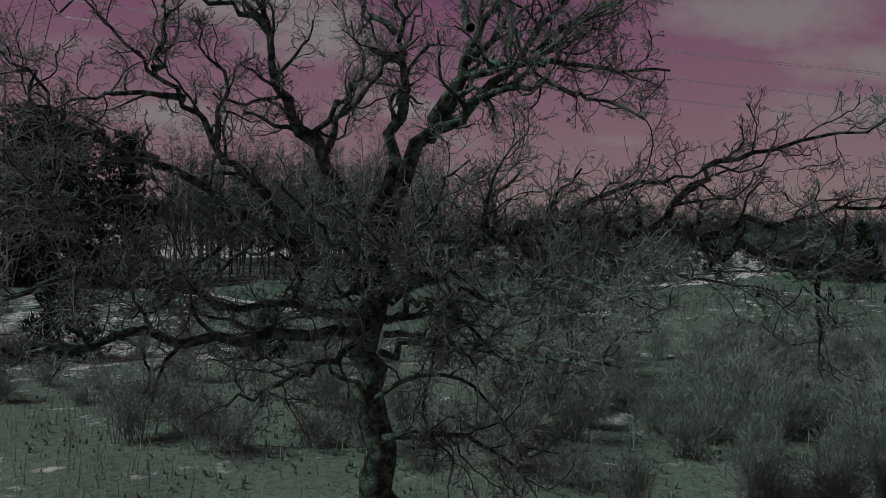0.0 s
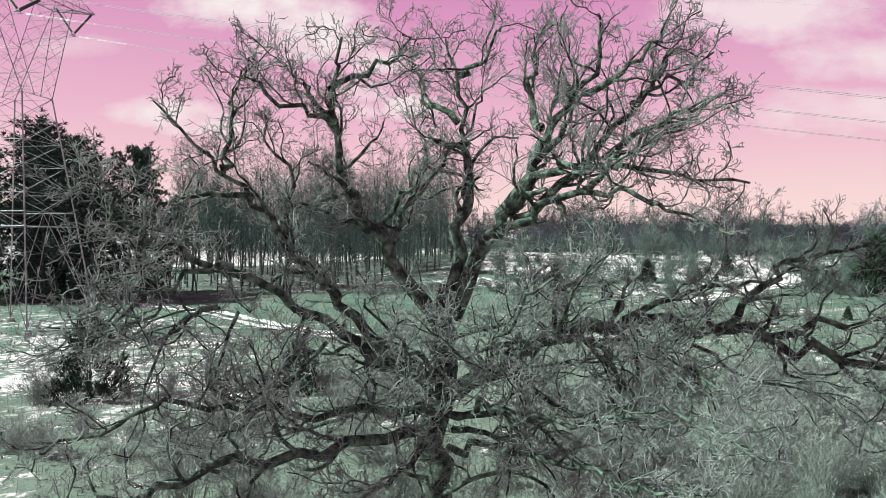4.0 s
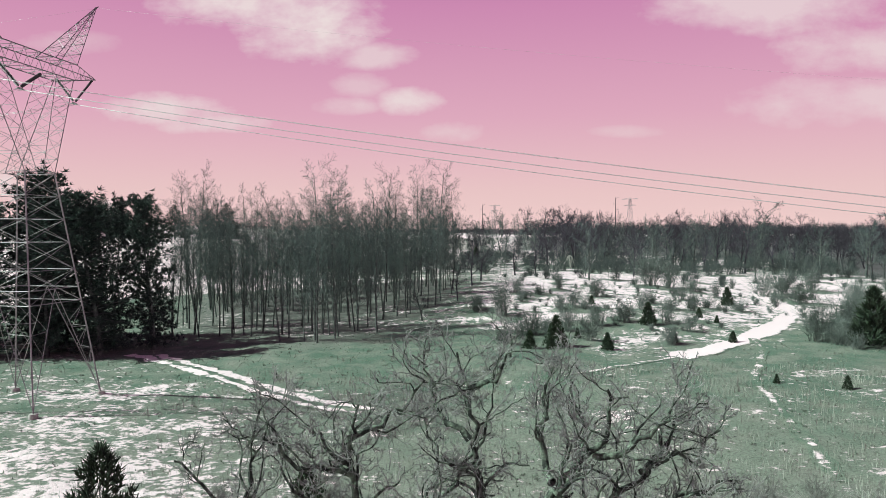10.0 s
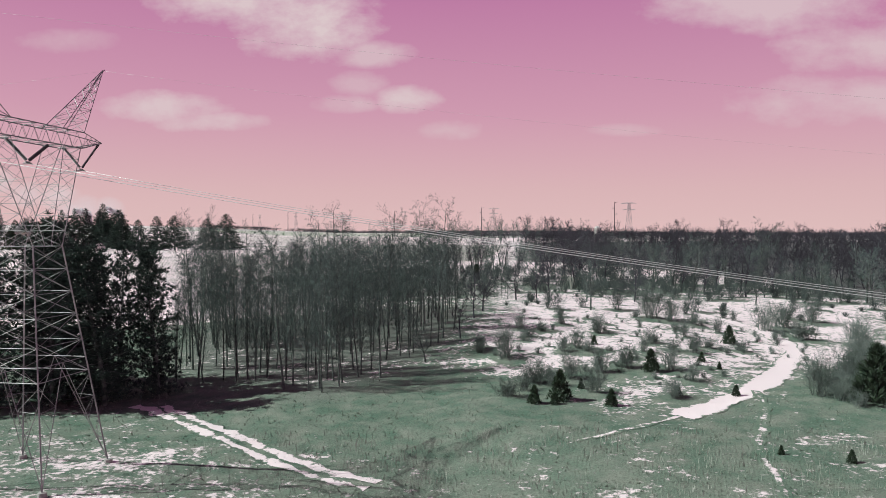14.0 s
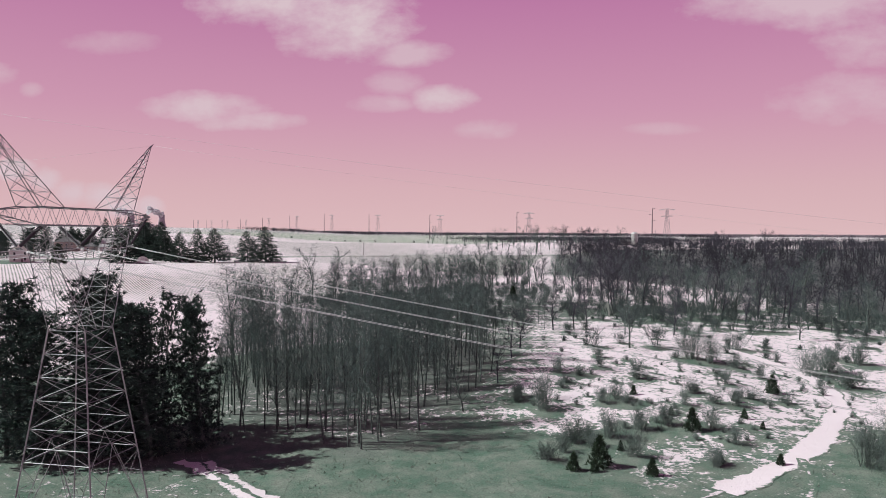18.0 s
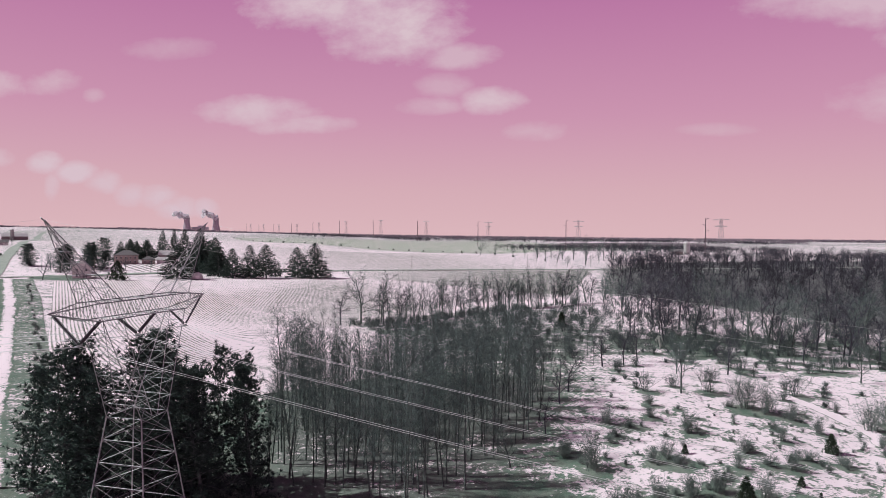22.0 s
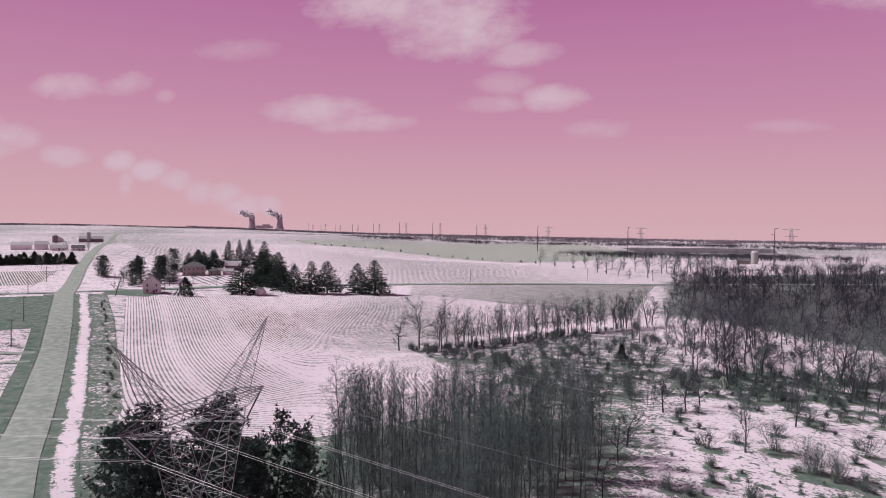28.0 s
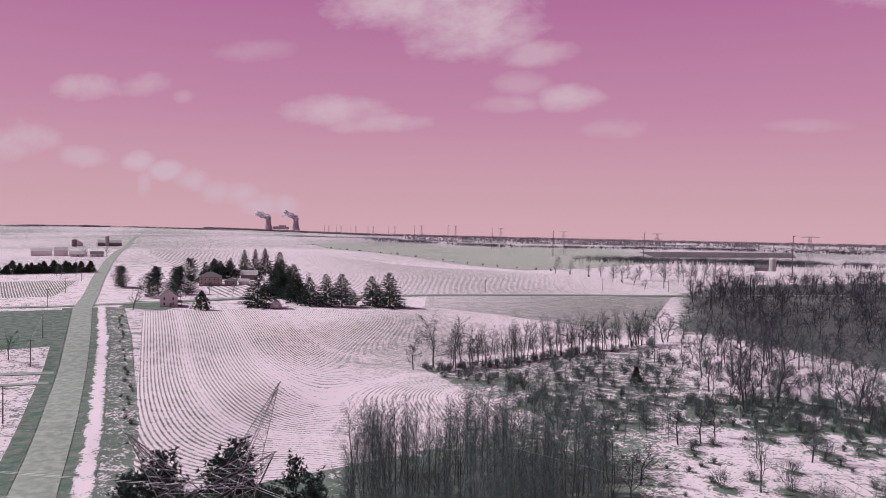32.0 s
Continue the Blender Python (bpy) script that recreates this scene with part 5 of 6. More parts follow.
def brushwood(name, spots, label, mat, seed):
    """Many light bare shrubs in one object, for thickets nobody could count."""
    rng = np.random.default_rng(seed)
    paths = []
    for x, y, s in spots:
        z = float(land(x, y))
        for k in range(46):
            a, lean, h = rng.uniform(0, 6.28), abs(rng.normal(0, 0.6)), 2.9 * s * rng.uniform(0.55, 1.05)
            p = np.array((x + rng.normal(0, 0.3) * s, y + rng.normal(0, 0.3) * s, z - 0.1))
            q = p + h * np.array((lean * math.cos(a), lean * math.sin(a), 1.0)) * 0.55 + rng.normal(0, 0.1, 3)
            e = q + h * 0.5 * unit(np.array((lean * math.cos(a), lean * math.sin(a), 1.0)) + rng.normal(0, 0.35, 3))
            paths.append(((*p, 0.030), (*q, 0.024), (*e, 0.014)))
            for _ in range(3):
                paths.append(((*q, 0.020), (*(q + h * 0.42 * unit(np.array((0, 0, 0.7)) + rng.normal(0, 0.6, 3))), 0.014)))
    v, f = tubes(paths, 2)
    return thing(name, label, "shrubs", kind="stuff", data=mesh(name, v, f, mat))


brushwood("thicket", [p for p in SHRUBS if p[1] >= 182] + NEAR_SHRUBS[300:], "dense leafless grey-green brush on melting snow", M_THICKET, 31)


def snag(x, y):
    """A broken dead tree with splintered pale limbs."""
    rng = np.random.default_rng(77)
    t = thing("dead_tree", "broken pale dead tree with splintered hanging limbs", "tree", at=Matrix.Translation((x, y, float(land(x, y)) - 0.1)))
    v, f = tubes([limb((0, 0, -0.2), (0.05, 0, 1), 4.6, 0.32, 0.2, 6, 0.08, 0.0, rng)], 9)
    part("trunk", mesh("trunk", v, f, M_WEED, True), None, t)
    for a in (0.3, 1.7, 2.9, 4.4, 5.4):
        v, f = tubes([limb((0, 0, 4.2), (math.cos(a), math.sin(a), 0.1), 3.6, 0.13, 0.04, 7, 0.16, -0.35, rng)], 6)
        part("limb", mesh("limb", v, f, M_WEED, True), None, t)


snag(24.2, 224.2)


# ---- the farmstead and the far country ----
M_WHITE = material("white_clapboard", (0.62, 0.58, 0.56), (0.74, 0.70, 0.68), 1.5, 0.7, bump=0.15)
M_BRICK = material("buff_brick", (0.30, 0.24, 0.22), (0.40, 0.33, 0.30), 3.0, 0.85, bump=0.3)
M_SHINGLE = material("grey_shingles", (0.10, 0.09, 0.095), (0.17, 0.155, 0.16), 2.5, 0.9, bump=0.4, bump_scale=12.0)
M_TIN = material("pale_tin_roof", (0.45, 0.43, 0.43), (0.60, 0.57, 0.57), 0.8, 0.5, 0.2)
M_REDBARN = material("weathered_barn_boards", (0.16, 0.13, 0.13), (0.26, 0.21, 0.21), 2.0, 0.9, bump=0.3)
M_PANE = material("dark_window_glass", (0.03, 0.03, 0.035), (0.05, 0.05, 0.055), 2.0, 0.08)
M_TRIM = material("white_trim", (0.70, 0.67, 0.66), (0.78, 0.75, 0.74), 3.0, 0.6)
M_POLE = material("weathered_pole", (0.12, 0.10, 0.09), (0.2, 0.175, 0.16), 2.0, 0.9, bump=0.3)
M_SHELL = material("cooling_tower_concrete", (0.34, 0.27, 0.32), (0.42, 0.35, 0.40), 0.02, 0.9)


def box(bm, x0, x1, y0, y1, z0, z1):
    v = [bm.verts.new(p) for p in ((x0, y0, z0), (x1, y0, z0), (x1, y1, z0), (x0, y1, z0), (x0, y0, z1), (x1, y0, z1), (x1, y1, z1), (x0, y1, z1))]
    for f in ((3, 2, 1, 0), (4, 5, 6, 7), (0, 1, 5, 4), (1, 2, 6, 5), (2, 3, 7, 6), (3, 0, 4, 7)):
        bm.faces.new([v[k] for k in f])


def solid(verts, faces):
    bm = bmesh.new()
    v = [bm.verts.new(p) for p in verts]
    for f in faces:
        bm.faces.new([v[k] for k in f])
    return bm


def building(name, label, category, x, y, w, d, h, rise, turn, wall, roof, ridge="y", windows=(2, 2), storeys=1, chimney=False, porch=False, big_door=False, group=""):
    """A house or shed whose front faces -y before it is turned. ridge y: the gable faces front; x: the eaves do; hip: four slopes."""
    t = thing(name, label, category, group, at=pose(x, y, float(land(x, y)) - 0.05, 0, 0, turn))
    a, b = w / 2, d / 2
    bm = bmesh.new()
    box(bm, -a, a, -b, b, -0.6, h)
    part("wall", bm, wall, t)
    if ridge != "hip":
        if ridge == "y":
            gab = [(-a, -b, h), (a, -b, h), (0, -b, h + rise), (-a, b, h), (a, b, h), (0, b, h + rise)]
        else:
            gab = [(-a, -b, h), (-a, b, h), (-a, 0, h + rise), (a, -b, h), (a, b, h), (a, 0, h + rise)]
        part("gable", solid(gab, ((0, 1, 2), (5, 4, 3), (0, 3, 4, 1), (1, 4, 5, 2), (2, 5, 3, 0))), wall, t)
    o, k = 0.45, 0.22
    bm = bmesh.new()
    if ridge == "hip":
        q = max(0.0, a - b)
        v = [(-a - o, -b - o, h), (a + o, -b - o, h), (a + o, b + o, h), (-a - o, b + o, h), (-q, 0, h + rise), (q, 0, h + rise)]
        v += [(p[0], p[1], p[2] + k) for p in v[:4]] + [(p[0], p[1], p[2] + k) for p in v[4:]]
        bm.free()
        part("roof", solid(v, ((6, 7, 11, 10), (7, 8, 11), (8, 9, 10, 11), (9, 6, 10), (0, 1, 7, 6), (1, 2, 8, 7), (2, 3, 9, 8), (3, 0, 6, 9), (3, 2, 1, 0))), roof, t)
    else:
        for s in (-1, 1):
            drop = rise * o / (a if ridge == "y" else b)
            if ridge == "y":
                v = [(0, -b - o, h + rise), (s * (a + o), -b - o, h - drop), (s * (a + o), b + o, h - drop), (0, b + o, h + rise)]
            else:
                v = [(-a - o, 0, h + rise), (-a - o, s * (b + o), h - drop), (a + o, s * (b + o), h - drop), (a + o, 0, h + rise)]
            v += [(p[0], p[1], p[2] + k) for p in v]
            slope = solid([(p[0], p[1], p[2] + 0.02) for p in v], ((3, 2, 1, 0), (4, 5, 6, 7), (0, 1, 5, 4), (1, 2, 6, 5), (2, 3, 7, 6), (3, 0, 4, 7)))
            bmesh.ops.recalc_face_normals(slope, faces=slope.faces)
            part("roof", slope, roof, t)
        bm.free()
    for face in ("front", "side"):
        n = windows[0] if face == "front" else windows[1]
        span = w if face == "front" else d
        for st in range(storeys):
            for j in range(n):
                c = -span / 2 + span * (j + 0.5) / n
                z = 1.0 + st * 2.8
                bm = bmesh.new()
                box(bm, -0.55, 0.55, -0.06, 0.02, 0, 1.5)
                at = pose(c, -b, z) if face == "front" else pose(a, c, z, 0, 0, 90)
                win = part("window", bm, M_TRIM, t)
                win.matrix_basis = at
                bm = bmesh.new()
                box(bm, -0.43, 0.43, -0.075, -0.055, 0.1, 1.4)
                part("pane", bm, M_PANE, win)
    if big_door:
        bm = bmesh.new()
        box(bm, -w * 0.22, w * 0.22, -b - 0.08, -b + 0.02, -0.1, h * 0.8)
        part("door", bm, M_TRIM, t)
    elif storeys and windows[0]:
        bm = bmesh.new()
        box(bm, a * 0.1, a * 0.1 + 0.95, -b - 0.07, -b + 0.02, -0.05, 2.05)
        part("door", bm, M_REDBARN, t)
    if chimney:
        bm = bmesh.new()
        box(bm, -0.4, 0.4, 0.3, 1.0, h, h + rise + 1.1)
        part("chimney", bm, M_BRICK, t)
    if porch:
        bm = bmesh.new()
        box(bm, a, a + 2.0, -b + 0.5, b - 1.0, 0, 0.3)
        box(bm, a, a + 2.2, -b + 0.3, b - 0.8, 2.5, 2.7)
        box(bm, a + 1.85, a + 2.0, -b + 0.5, -b + 0.65, 0.3, 2.5)
        part("porch", bm, M_REDBARN, t)
    return t


building("farmhouse", "white two-storey gabled house by the roadside", "house", -254.5, 337.0, 9.0, 10.5, 5.6, 4.0, 36, M_WHITE, M_SHINGLE, "y", (2, 2), 2, porch=True)
building("farmhouse", "buff brick two-storey house with a hipped roof", "house", -300.5, 443.0, 14.5, 11.0, 6.0, 3.2, 30, M_BRICK, M_SHINGLE, "hip", (5, 3), 2, chimney=True)
building("house_wing", "low brick wing beside the hipped farmhouse", "house", -288.0, 449.0, 8.0, 7.0, 3.0, 2.2, 30, M_BRICK, M_SHINGLE, "hip", (2, 1), 1)
building("shed", "dark barn with a pale tin roof", "barn", -302.0, 496.0, 12.0, 9.0, 4.2, 3.0, 28, M_REDBARN, M_TIN, "x", (0, 0), 0)
building("garage", "small white garage in the farmyard", "shed", -283.0, 458.0, 6.8, 6.0, 2.7, 1.6, 28, M_WHITE, M_TIN, "x", (0, 0), 0, big_door=True)
building("cottage", "white gabled cottage among the spruces", "house", -248.0, 434.0, 7.5, 9.0, 4.0, 3.0, 60, M_WHITE, M_TIN, "y", (2, 2), 1)
building("barn", "long pale tin shed on the far farm", "barn", -657, 648, 20, 14, 5.0, 2.8, 42, M_WHITE, M_TIN, "x", (0, 0), 0, big_door=True)
building("barn", "white barn with a little roof lantern", "barn", -634, 652, 13, 12, 6.0, 3.5, 42, M_WHITE, M_TIN, "x", (0, 0), 0, big_door=True)
building("barn", "long low white shed on the far farm", "barn", -618, 660, 18, 9, 3.6, 1.8, 42, M_WHITE, M_TIN, "x", (0, 0), 0)
building("house", "small white house near the far road", "house", -600, 640, 13, 8, 3.2, 2.4, 42, M_WHITE, M_TIN, "x", (3, 2), 1)
building("house", "small white house near the far road", "house", -582, 648, 13, 8, 3.2, 2.6, 42, M_WHITE, M_SHINGLE, "x", (3, 2), 1)
building("barn", "long dark barn beside a silo", "barn", -864, 990, 36, 14, 6.0, 4.5, 42, M_REDBARN, M_TIN, "x", (0, 0), 0)
building("house", "pale farmhouse beside a dark silo", "house", -905, 965, 15, 11, 5.0, 4.0, 42, M_WHITE, M_SHINGLE, "y", (2, 2), 1)
building("barn", "dark barn roof beside the far wood", "barn", 128, 990, 16, 10, 4.0, 3.0, -8, M_REDBARN, M_SHINGLE, "x", (0, 0), 0)


def silo(x, y, r, h, mat, label):
    t = thing("silo", label, "silo", at=Matrix.Translation((x, y, float(land(x, y)) - 0.3)))
    bm = bmesh.new()
    bmesh.ops.create_cone(bm, cap_ends=True, segments=20, radius1=r, radius2=r, depth=h, matrix=Matrix.Translation((0, 0, h / 2)))
    part("barrel", bm, mat, t)
    bm = bmesh.new()
    bmesh.ops.create_uvsphere(bm, u_segments=16, v_segments=8, radius=r * 1.02, matrix=Matrix.Translation((0, 0, h)) @ Matrix.Diagonal((1, 1, 0.6, 1)))
    part("dome", bm, M_TIN, t)


silo(-893, 945, 4.0, 11, M_REDBARN, "dark round silo beside the farmhouse")
silo(-862, 982, 3.0, 16, M_CONCRETE, "tall grey silo behind the barn")
silo(142, 1000, 4.3, 15, M_CONCRETE, "pale concrete silo beside the far wood")


def quonset():
    t = thing("quonset_hut", "small pale round-roofed hut at the field's edge", "shed", at=pose(-202.5, 361.0, float(land(-202.5, 361)) - 0.1, 0, 0, 30))
    n, r, d = 14, 3.1, 7.0
    v = [(r * math.cos(math.pi * k / n), y, 1.15 * r * math.sin(math.pi * k / n) + 0.3) for y in (-d / 2, d / 2) for k in range(n + 1)]
    f = [(k, k + 1, n + 2 + k, n + 1 + k) for k in range(n)] + [tuple(range(n, -1, -1)), tuple(range(n + 1, 2 * n + 2))]
    part("shell", mesh("shell", v, f, M_TIN), None, t)
    bm = bmesh.new()
    box(bm, -1.0, 1.0, -d / 2 - 0.06, -d / 2 + 0.02, 0, 2.2)
    part("door", bm, M_TRIM, t)


quonset()

# ---- farm conifers: place, height, width ----
SPRUCES = [spruce(100, 14, 3.2), spruce(101, 14, 2.6), spruce(102, 14, 3.6, -0.1, 0.10)]
for k, (x, y, h, w) in enumerate(((-213, 359, 18, 5.6), (-252, 452, 25, 5.5), (-213, 402, 22, 4.3), (-322, 521, 21, 3.4), (-313, 523, 22, 3.4), (-305, 526, 22.5, 3.4), (-192, 381, 16.5, 4.2), (-183, 385, 18.5, 4.8), (-173, 384, 19, 4.6),
                                  (-159, 396, 17.5, 4.6), (-147, 393, 20, 6.2), (-351, 522, 12, 3.4), (-343, 520, 10.5, 3.2), (-331, 515, 14, 3.6), (-222, 410, 20, 4.5), (-241, 428, 17, 4.2), (-324, 470, 14, 3.6), (-318, 462, 9, 3.0), (-333, 495, 15, 4.0), (-325, 491, 14, 4.0), (-315, 490, 15, 4.2), (-233, 415, 21, 5.0), (-227, 408, 17, 4.6), (-246, 446, 20, 4.8), (-206, 391, 17, 4.8))):
    me = SPRUCES[k % 3]
    t = thing("spruce_tree", "dark evergreen spruce sheltering the farmstead", "tree", "farm conifers", at=Matrix.Translation((x, y, float(land(x, y)) - 0.1)) @ Matrix.Rotation(k * 1.7, 4, "Z") @ Matrix.Diagonal((w / 1.85, w / 1.85, 1.03 * h / 14, 1)))
    for m, n in zip(me, ("trunk", "crown")):
        ob = new(n, m)
        ob.parent = t
for x, y, s in ((-346, 408, 0.66), (-333, 466, 0.85), (-330, 422, 0.68), (-320, 436, 0.70), (-300, 405, 0.82), (-308, 412, 0.75), (-338, 432, 0.66), (-292, 369, 0.70), (-295, 380, 0.74), (-289, 390, 0.70), (-342, 403, 0.72), (-284, 395, 0.66)):
    plant("pine_tree", "dark broad pine near the farmhouses", "tree", "farm pines", PINES[int(abs(x)) % 3], ("trunk", "crown"), x, y, rng, 0.86 * s, wide=2.1)
plant("yew_bush", "big rounded dark evergreen bush beside the farmhouse", "shrub", "", CEDARS[3], ("trunk", "crown"), -229, 330, rng, 2.5, wide=1.05)
for k in range(24):
    s = k / 23
    plant("red_cedar", "dark evergreen in the far windbreak row", "tree", "windbreak evergreens", CEDARS[k % 3], ("trunk", "crown"), -482 + 46 * s + rng.normal(0, 1), 427 + 52 * s + rng.normal(0, 1), rng, rng.uniform(2.4, 3.6), wide=1.25)
for x, y, s in ((-258, 313, 1.1), (-311, 384, 0.95), (-300, 378, 0.8), (-318, 395, 0.8), (-268, 362, 0.6), (-272, 400, 0.7), (-429, 437, 0.75), (-420, 432, 0.7), (-415, 441, 0.7), (-220, 203, 0.75), (-93, 699, 1.45), (-62, 705, 0.9), (-50, 700, 1.1), (-38, 703, 1.2), (-25, 698, 1.3), (-14, 701, 1.2), (-4, 706, 1.5), (8, 695, 1.9), (20, 700, 1.5),
                (31, 705, 1.6), (42, 700, 1.4), (52, 712, 1.5), (65, 708, 1.3), (-79, 700, 0.9), (-605, 655, 0.9), (-575, 655, 0.9), (-250, 392, 0.7), (25, 715, 1.5), (36, 724, 1.4), (47, 732, 1.6), (67, 746, 1.5), (82, 759, 1.4), (94, 766, 1.6), (7, 636, 1.7), (-8, 606, 0.8), (-18, 645, 1.2), (-28, 655, 1.3), (-36, 657, 1.2), (-240, 470, 0.9), (-262, 470, 0.8), (-275, 380, 0.8)):
    plant("spreading_tree", "bare broad tree beside the fields", "tree", "farmland trees", SPREAD[int(abs(x)) % 3], ("trunk", "crown"), x, y, rng, s)
for k in range(34):
    s = k / 33
    x, y = -118 - 128 * s + rng.normal(0, 1.2), 143 + 147 * s + rng.normal(0, 1.2)
    plant("bank_shrub", "bare bush in the rough bank beside the field", "shrub", "bushes of the field bank", BRUSH[k % 4], ("stem", "crown"), x, y, rng, rng.uniform(0.25, 0.85))
for k in range(26):
    s = k / 25
    x, y = -30 - 590 * s + rng.normal(0, 3), 668 + 580 * s + rng.normal(0, 3)
    plant("field_edge_shrub", "dark low bush along the far field edge", "shrub", "bushes of the field edge", BRUSH[k % 4], ("stem", "crown"), x, y, rng, rng.uniform(0.8, 1.5))


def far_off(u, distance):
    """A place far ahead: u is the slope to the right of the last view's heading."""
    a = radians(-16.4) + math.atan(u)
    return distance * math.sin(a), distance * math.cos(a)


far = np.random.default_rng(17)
woods("far_tree_line", [far_off(far.uniform(-0.33, -0.06), far.uniform(3800, 4300)) for _ in range(1300)], "line of distant leafless woods tinted purple-grey by haze", (8, 15), M_HAZED, 18, 8, 0.8, 1.7)
woods("far_tree_line_2", [far_off(far.uniform(-0.06, 0.95), far.uniform(3900, 4850)) for _ in range(3600)], "line of distant leafless woods tinted purple-grey by haze", (8, 18), M_HAZED, 19, 7, 0.9, 1.7)


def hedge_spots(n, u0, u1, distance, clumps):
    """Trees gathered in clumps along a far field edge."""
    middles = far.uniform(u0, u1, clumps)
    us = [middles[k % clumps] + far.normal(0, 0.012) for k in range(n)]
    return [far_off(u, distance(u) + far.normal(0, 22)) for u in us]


woods("far_tree_line_3", hedge_spots(900, -0.62, -0.30, lambda u: 3500 + 900 * u, 16), "scattered distant trees on the snowy ridge", (4, 8), M_HAZED, 20, 9, 0.9, 1.2)
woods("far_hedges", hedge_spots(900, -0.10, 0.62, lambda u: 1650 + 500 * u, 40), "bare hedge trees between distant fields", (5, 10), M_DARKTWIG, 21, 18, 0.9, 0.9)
woods("far_hedges_2", hedge_spots(1300, -0.2, 0.62, lambda u: 2350, 60), "bare hedge trees between distant fields", (5, 10), M_HAZED, 22, 12, 0.9, 1.0)
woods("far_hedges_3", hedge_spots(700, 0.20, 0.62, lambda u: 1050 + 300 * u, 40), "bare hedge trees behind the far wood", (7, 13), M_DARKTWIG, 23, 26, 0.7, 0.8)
woods("far_hedges_4", hedge_spots(1000, -0.05, 0.62, lambda u: 3100, 40), "bare hedge trees between distant fields", (8, 14), M_HAZED, 24, 9, 0.5, 1.4)


# ---- the far power line ----
def steel_pole(x, y, h):
    t = thing("steel_pole", "slim dark steel transmission pole", "pylon", "far power line", at=pose(x, y, float(land(x, y)) - 0.5, 0, 0, -36))
    v, f = tubes([((0, 0, 0, 0.75), (0, 0, h, 0.4))], 8, True)
    part("mast", mesh("mast", v, f, M_DARKSTEEL), None, t)
    for k, z in enumerate((h - 1.0, h - 8.0, h - 15.0)):
        bars("arm", [((0, 0, z), (3.6 if k != 1 else -3.6, 0, z + 0.9), 0.28)], M_DARKSTEEL, t)


def lattice_tower(x, y, h):
    t = thing("lattice_tower", "grey lattice tower with two crossarms", "pylon", "far power line", at=pose(x, y, float(land(x, y)) - 0.5, 0, 0, -36))
    m, b, w = [], 4.0, 1.0
    foot = [(sx * b, sy * b, 0) for sx, sy in ((-1, -1), (1, -1), (1, 1), (-1, 1))]
    head = [(sx * w, sy * w, h) for sx, sy in ((-1, -1), (1, -1), (1, 1), (-1, 1))]
    for k in range(4):
        m.append((foot[k], head[k], 0.15))
        lattice_face(m, foot[k], head[k], foot[(k + 1) % 4], head[(k + 1) % 4], (0, 0.2, 0.38, 0.54, 0.68, 0.8, 0.9, 1.0), 0.07)
    bars("body", m, M_STEEL, t)
    for z, reach in ((h - 0.5, 10.0), (h - 8.0, 7.5)):
        bars("arm", [((-reach, 0, z), (reach, 0, z), 0.22), ((-reach, 0, z), (0, 0, z + 1.5), 0.15), ((reach, 0, z), (0, 0, z + 1.5), 0.15)], M_STEEL, t)


M_DARKSTEEL = material("weathering_steel", (0.10, 0.07, 0.085), (0.15, 0.11, 0.12), 0.3, 0.8)
for k in range(11):
    x, y = 144 - 161.3 * k, 873 + 217.7 * k
    steel_pole(x, y, 46.0)
    lattice_tower(x + 18, y + 6, 45.0)


# ---- the power station on the horizon ----
ACROSS, AHEAD = np.array((0.875, 0.484)), np.array((-0.484, 0.875))


def cooling_tower(off):
    p = AHEAD * 4600 + ACROSS * off
    t = thing("cooling_tower", "distant hyperbolic concrete cooling tower", "cooling tower", "power station", at=Matrix.Translation((p[0], p[1], 60.0)))
    n, rows = 36, 14
    v, f = [], []
    for i in range(rows + 1):
        z = i / rows
        r = 16.5 * math.sqrt(1 + ((z - 0.78) / 0.62) ** 2)
        v += [(r * math.cos(2 * math.pi * k / n), r * math.sin(2 * math.pi * k / n), -10 + 78 * z) for k in range(n)]
    for i in range(rows):
        f += [(i * n + k, i * n + (k + 1) % n, (i + 1) * n + (k + 1) % n, (i + 1) * n + k) for k in range(n)]
    part("shell", mesh("shell", v, f, M_SHELL, True), None, t)


cooling_tower(-84)
cooling_tower(82)
t = thing("power_station_hall", "low distant hall between the cooling towers", "building", at=Matrix.Translation((*(AHEAD * 4610), 60)))
bm = bmesh.new()
box(bm, -60, 40, -12, 12, -5, 12)
box(bm, -20, 22, -8, 8, 12, 20)
part("hall", bm, M_SHELL, t)
M_STEAM = bpy.data.materials.new("steam")


def steam():
    M_STEAM.use_nodes = True
    nt = M_STEAM.node_tree
    bsdf = nt.nodes["Principled BSDF"]
    bsdf.inputs["Base Color"].default_value, bsdf.inputs["Roughness"].default_value = (0.9, 0.88, 0.9, 1), 1.0
    bsdf.inputs["Specular IOR Level"].default_value = 0.0
    glow = nt.nodes.new("ShaderNodeBsdfTranslucent")
    glow.inputs[0].default_value = (0.9, 0.88, 0.9, 1)
    mix = nt.nodes.new("ShaderNodeMixShader")
    mix.inputs[0].default_value = 0.8
    nt.links.new(bsdf.outputs[0], mix.inputs[1])
    nt.links.new(glow.outputs[0], mix.inputs[2])
    nt.links.new(mix.outputs[0], nt.nodes["Material Output"].inputs["Surface"])


steam()


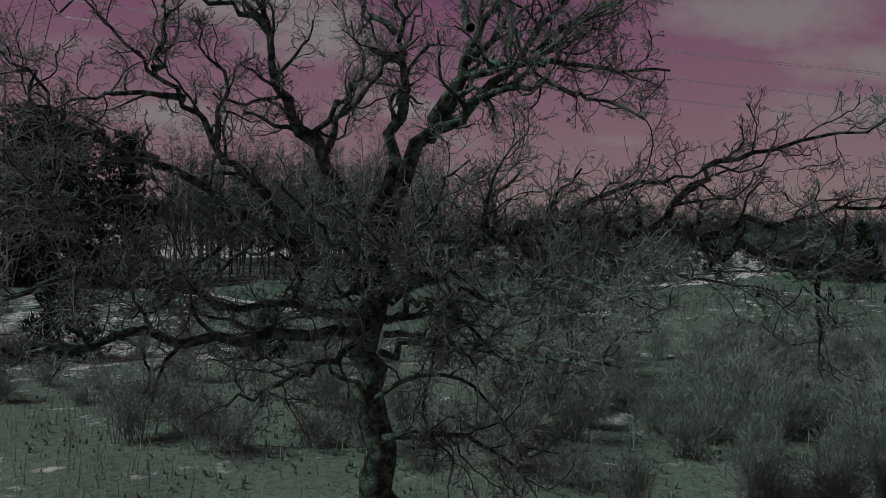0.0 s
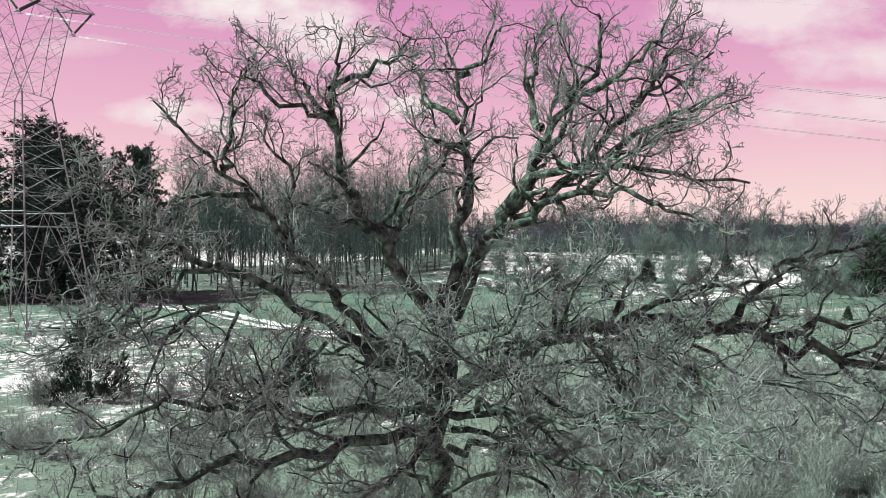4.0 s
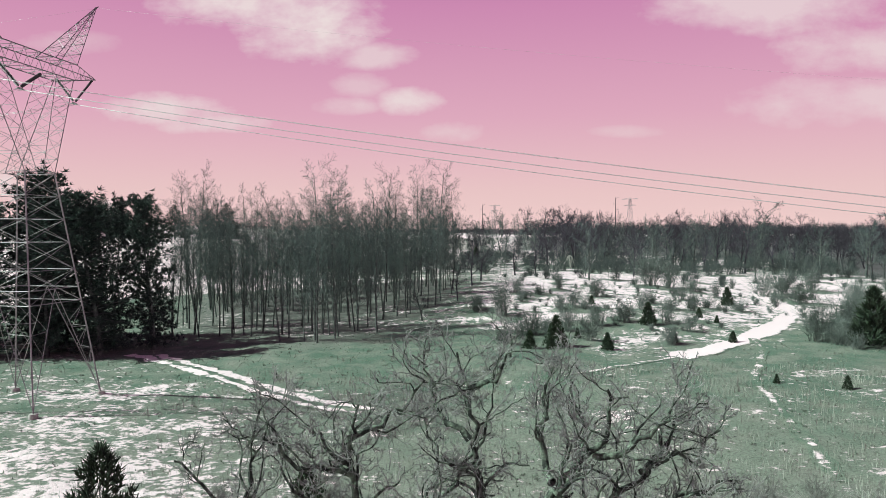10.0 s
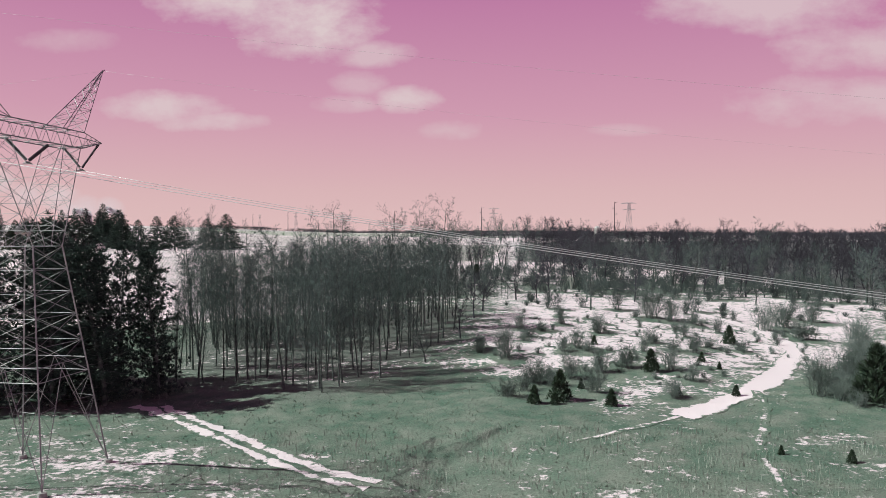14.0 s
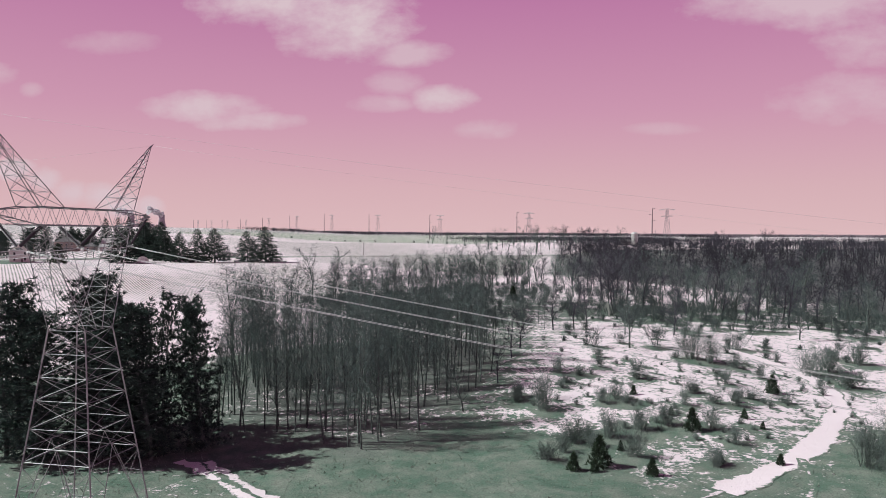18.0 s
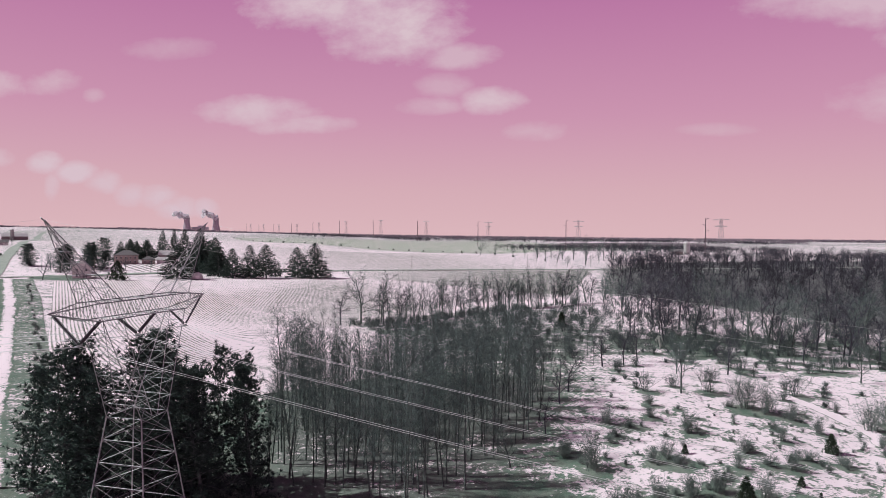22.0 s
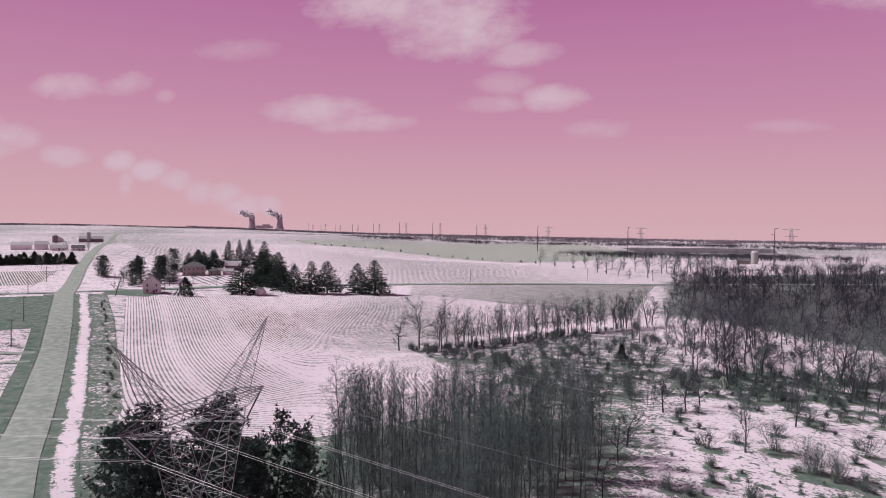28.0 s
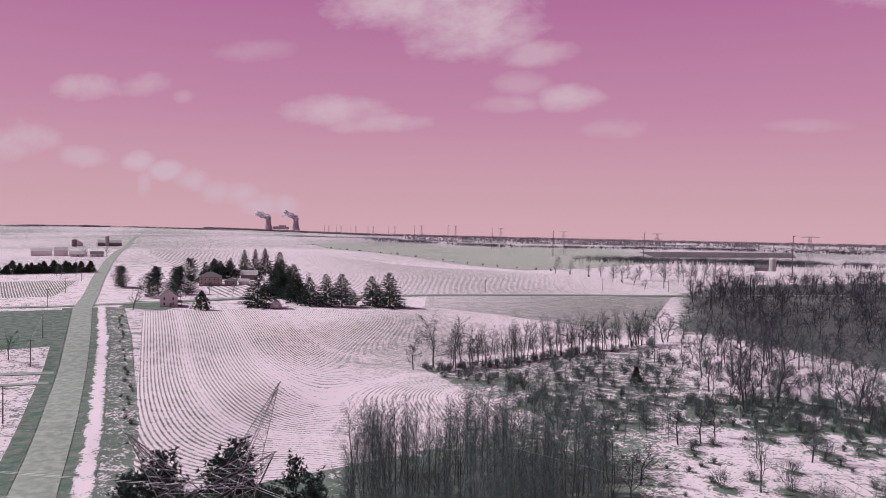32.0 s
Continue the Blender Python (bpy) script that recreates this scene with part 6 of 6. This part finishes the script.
def plume(name, path, label, seed):
    """Billows along a drifting line: across, height, radius."""
    rng = np.random.default_rng(seed)
    bm = bmesh.new()
    path = np.array(path, float)
    s = np.linspace(0, len(path) - 1, 10 * len(path))
    for q in s:
        c = [np.interp(q, range(len(path)), path[:, k]) for k in range(3)]
        r = c[2] * rng.uniform(0.3, 0.7)
        p = AHEAD * (4590 + rng.normal(0, 0.4) * c[2]) + ACROSS * (c[0] + rng.normal(0, 0.45) * c[2])
        m = Matrix.Translation((p[0], p[1], 60 + c[1] + rng.normal(0, 0.4) * c[2])) @ Matrix.Diagonal((r * rng.uniform(0.8, 1.4), r, r * rng.uniform(0.7, 1.1), 1))
        made = bmesh.ops.create_icosphere(bm, subdivisions=2, radius=1, matrix=m)
        for v in made["verts"]:
            v.co += Vector(rng.normal(0, 0.09, 3)) * r
    me = bpy.data.meshes.new(name)
    bm.to_mesh(me)
    bm.free()
    me.polygons.foreach_set("use_smooth", np.ones(len(me.polygons), bool))
    me.materials.append(M_STEAM)
    return thing(name, label, "steam", "steam plumes", "stuff", data=me)


plume("steam_plume", [(-84, 66, 13), (-96, 76, 17), (-120, 84, 20), (-150, 90, 20)], "pale steam rising from a cooling tower", 1)
plume("steam_plume", [(82, 66, 13), (66, 80, 17), (40, 92, 20), (10, 98, 20)], "pale steam rising from a cooling tower", 2)


# ---- roadside poles ----
def utility_pole(x, y, h=10.0, turn=40):
    t = thing("utility_pole", "weathered wooden utility pole with a crossarm", "utility pole", "roadside poles", at=pose(x, y, float(land(x, y)) - 0.3, 0, 0, turn))
    v, f = tubes([((0, 0, 0, 0.19), (0, 0, h, 0.12))], 8, True)
    part("post", mesh("post", v, f, M_POLE), None, t)
    bars("crossarm", [((-1.2, 0, h - 0.5), (1.2, 0, h - 0.5), 0.08)], M_POLE, t)
    for q in (-1.1, -0.4, 0.4, 1.1):
        bars("insulator", [((q, 0, h - 0.45), (q, 0, h - 0.2), 0.06)], M_INSULATOR, t)
    return Vector((x, y, float(land(x, y)) + h - 0.4))


tops = [utility_pole(x, y) for x, y in ((-163, 149), (-208, 201), (-234, 232), (-299, 299), (-350, 364), (-390, 420), (-440, 482))]
for a, b in zip(tops, tops[1:]):
    wire("pole_wire", a, b, 0.8, 0.012, "thin utility wire strung between roadside poles", 14)
for x, y in ((-258, 352), (-330, 440), (-215, 372), (-120, 520), (-40, 585), (10, 602)):
    utility_pole(x, y, 9.5, 60)


# ---- grass ----
def grass():
    rng = np.random.default_rng(33)
    n = 30000
    x, y = rng.uniform(-60, 62, n), rng.uniform(9, 105, n)
    keep = (rng.uniform(0, 1, n) < np.clip(1.25 - y / 95, 0.2, 1)) & (away(x, y, [(-41, 88), (-31, 78.6), (-13, 64.6)], False) > 1.3) & (away(x, y, [(12, 77), (22.5, 83.8), (36, 97), (50, 119)], False) > 2.2)
    keep &= rng.uniform(0, 1, n) > 0.85 * soft_in(x, y, NEARSNOW, 8)
    x, y = x[keep], y[keep]
    z = land(x, y)
    h = rng.uniform(0.07, 0.22, len(x))
    a, lean = rng.uniform(0, 6.28, len(x)), rng.uniform(0.1, 0.8, len(x)) * h
    v = []
    for da in (0.0, 2.1, 4.2):
        c, s = np.cos(a + da), np.sin(a + da)
        w = 0.035 + 0.0006 * y
        v.append(np.stack([np.c_[x - s * w, y + c * w, z - 0.03], np.c_[x + s * w, y - c * w, z - 0.03], np.c_[x + c * lean, y + s * lean, z + h * (1 if da == 0 else 0.75)]], 1))
    v = np.concatenate(v).reshape(-1, 3)
    me = bpy.data.meshes.new("grass")
    me.from_pydata(v.tolist(), [], [(3 * k, 3 * k + 1, 3 * k + 2) for k in range(len(v) // 3)])
    me.materials.append(M_STRAW)
    thing("grass", "rough tufts of pale green winter grass", "grass", kind="stuff", data=me)


grass()


def weeds():
    """Tall dead stalks standing in the meadow."""
    rng = np.random.default_rng(34)
    n = 34000
    x, y = rng.uniform(-30, 40, n), 8 + 70 * rng.uniform(0, 1, n) ** 1.3
    clump = np.sin(x * 0.55 + 2 * np.sin(y * 0.21)) * np.sin(y * 0.47 + 1.3 * np.sin(x * 0.33))
    keep = (clump + rng.normal(0, 0.45, n) > 0.0) & (away(x, y, TRACK, False) > 1.8) & (rng.uniform(0, 1, n) > 0.75 * soft_in(x, y, NEARSNOW, 8))
    x, y = x[keep], y[keep]
    z, h = land(x, y), rng.uniform(0.3, 0.8, keep.sum())
    a, w = rng.uniform(0, 6.28, len(x)), 0.008 + 0.00030 * y
    lx, ly = rng.normal(0, 0.16, len(x)) * h, rng.normal(0, 0.16, len(x)) * h
    c, s = np.cos(a) * w, np.sin(a) * w
    v = np.stack([np.c_[x - c, y - s, z - 0.03], np.c_[x + c, y + s, z - 0.03], np.c_[x + lx, y + ly, z + h]], 1).reshape(-1, 3)
    me = bpy.data.meshes.new("weeds")
    me.from_pydata(v.tolist(), [], [(3 * k, 3 * k + 1, 3 * k + 2) for k in range(len(v) // 3)])
    me.materials.append(M_WEED)
    thing("dead_weeds", "tall grey dead weed stalks in the meadow", "grass", kind="stuff", data=me)


weeds()
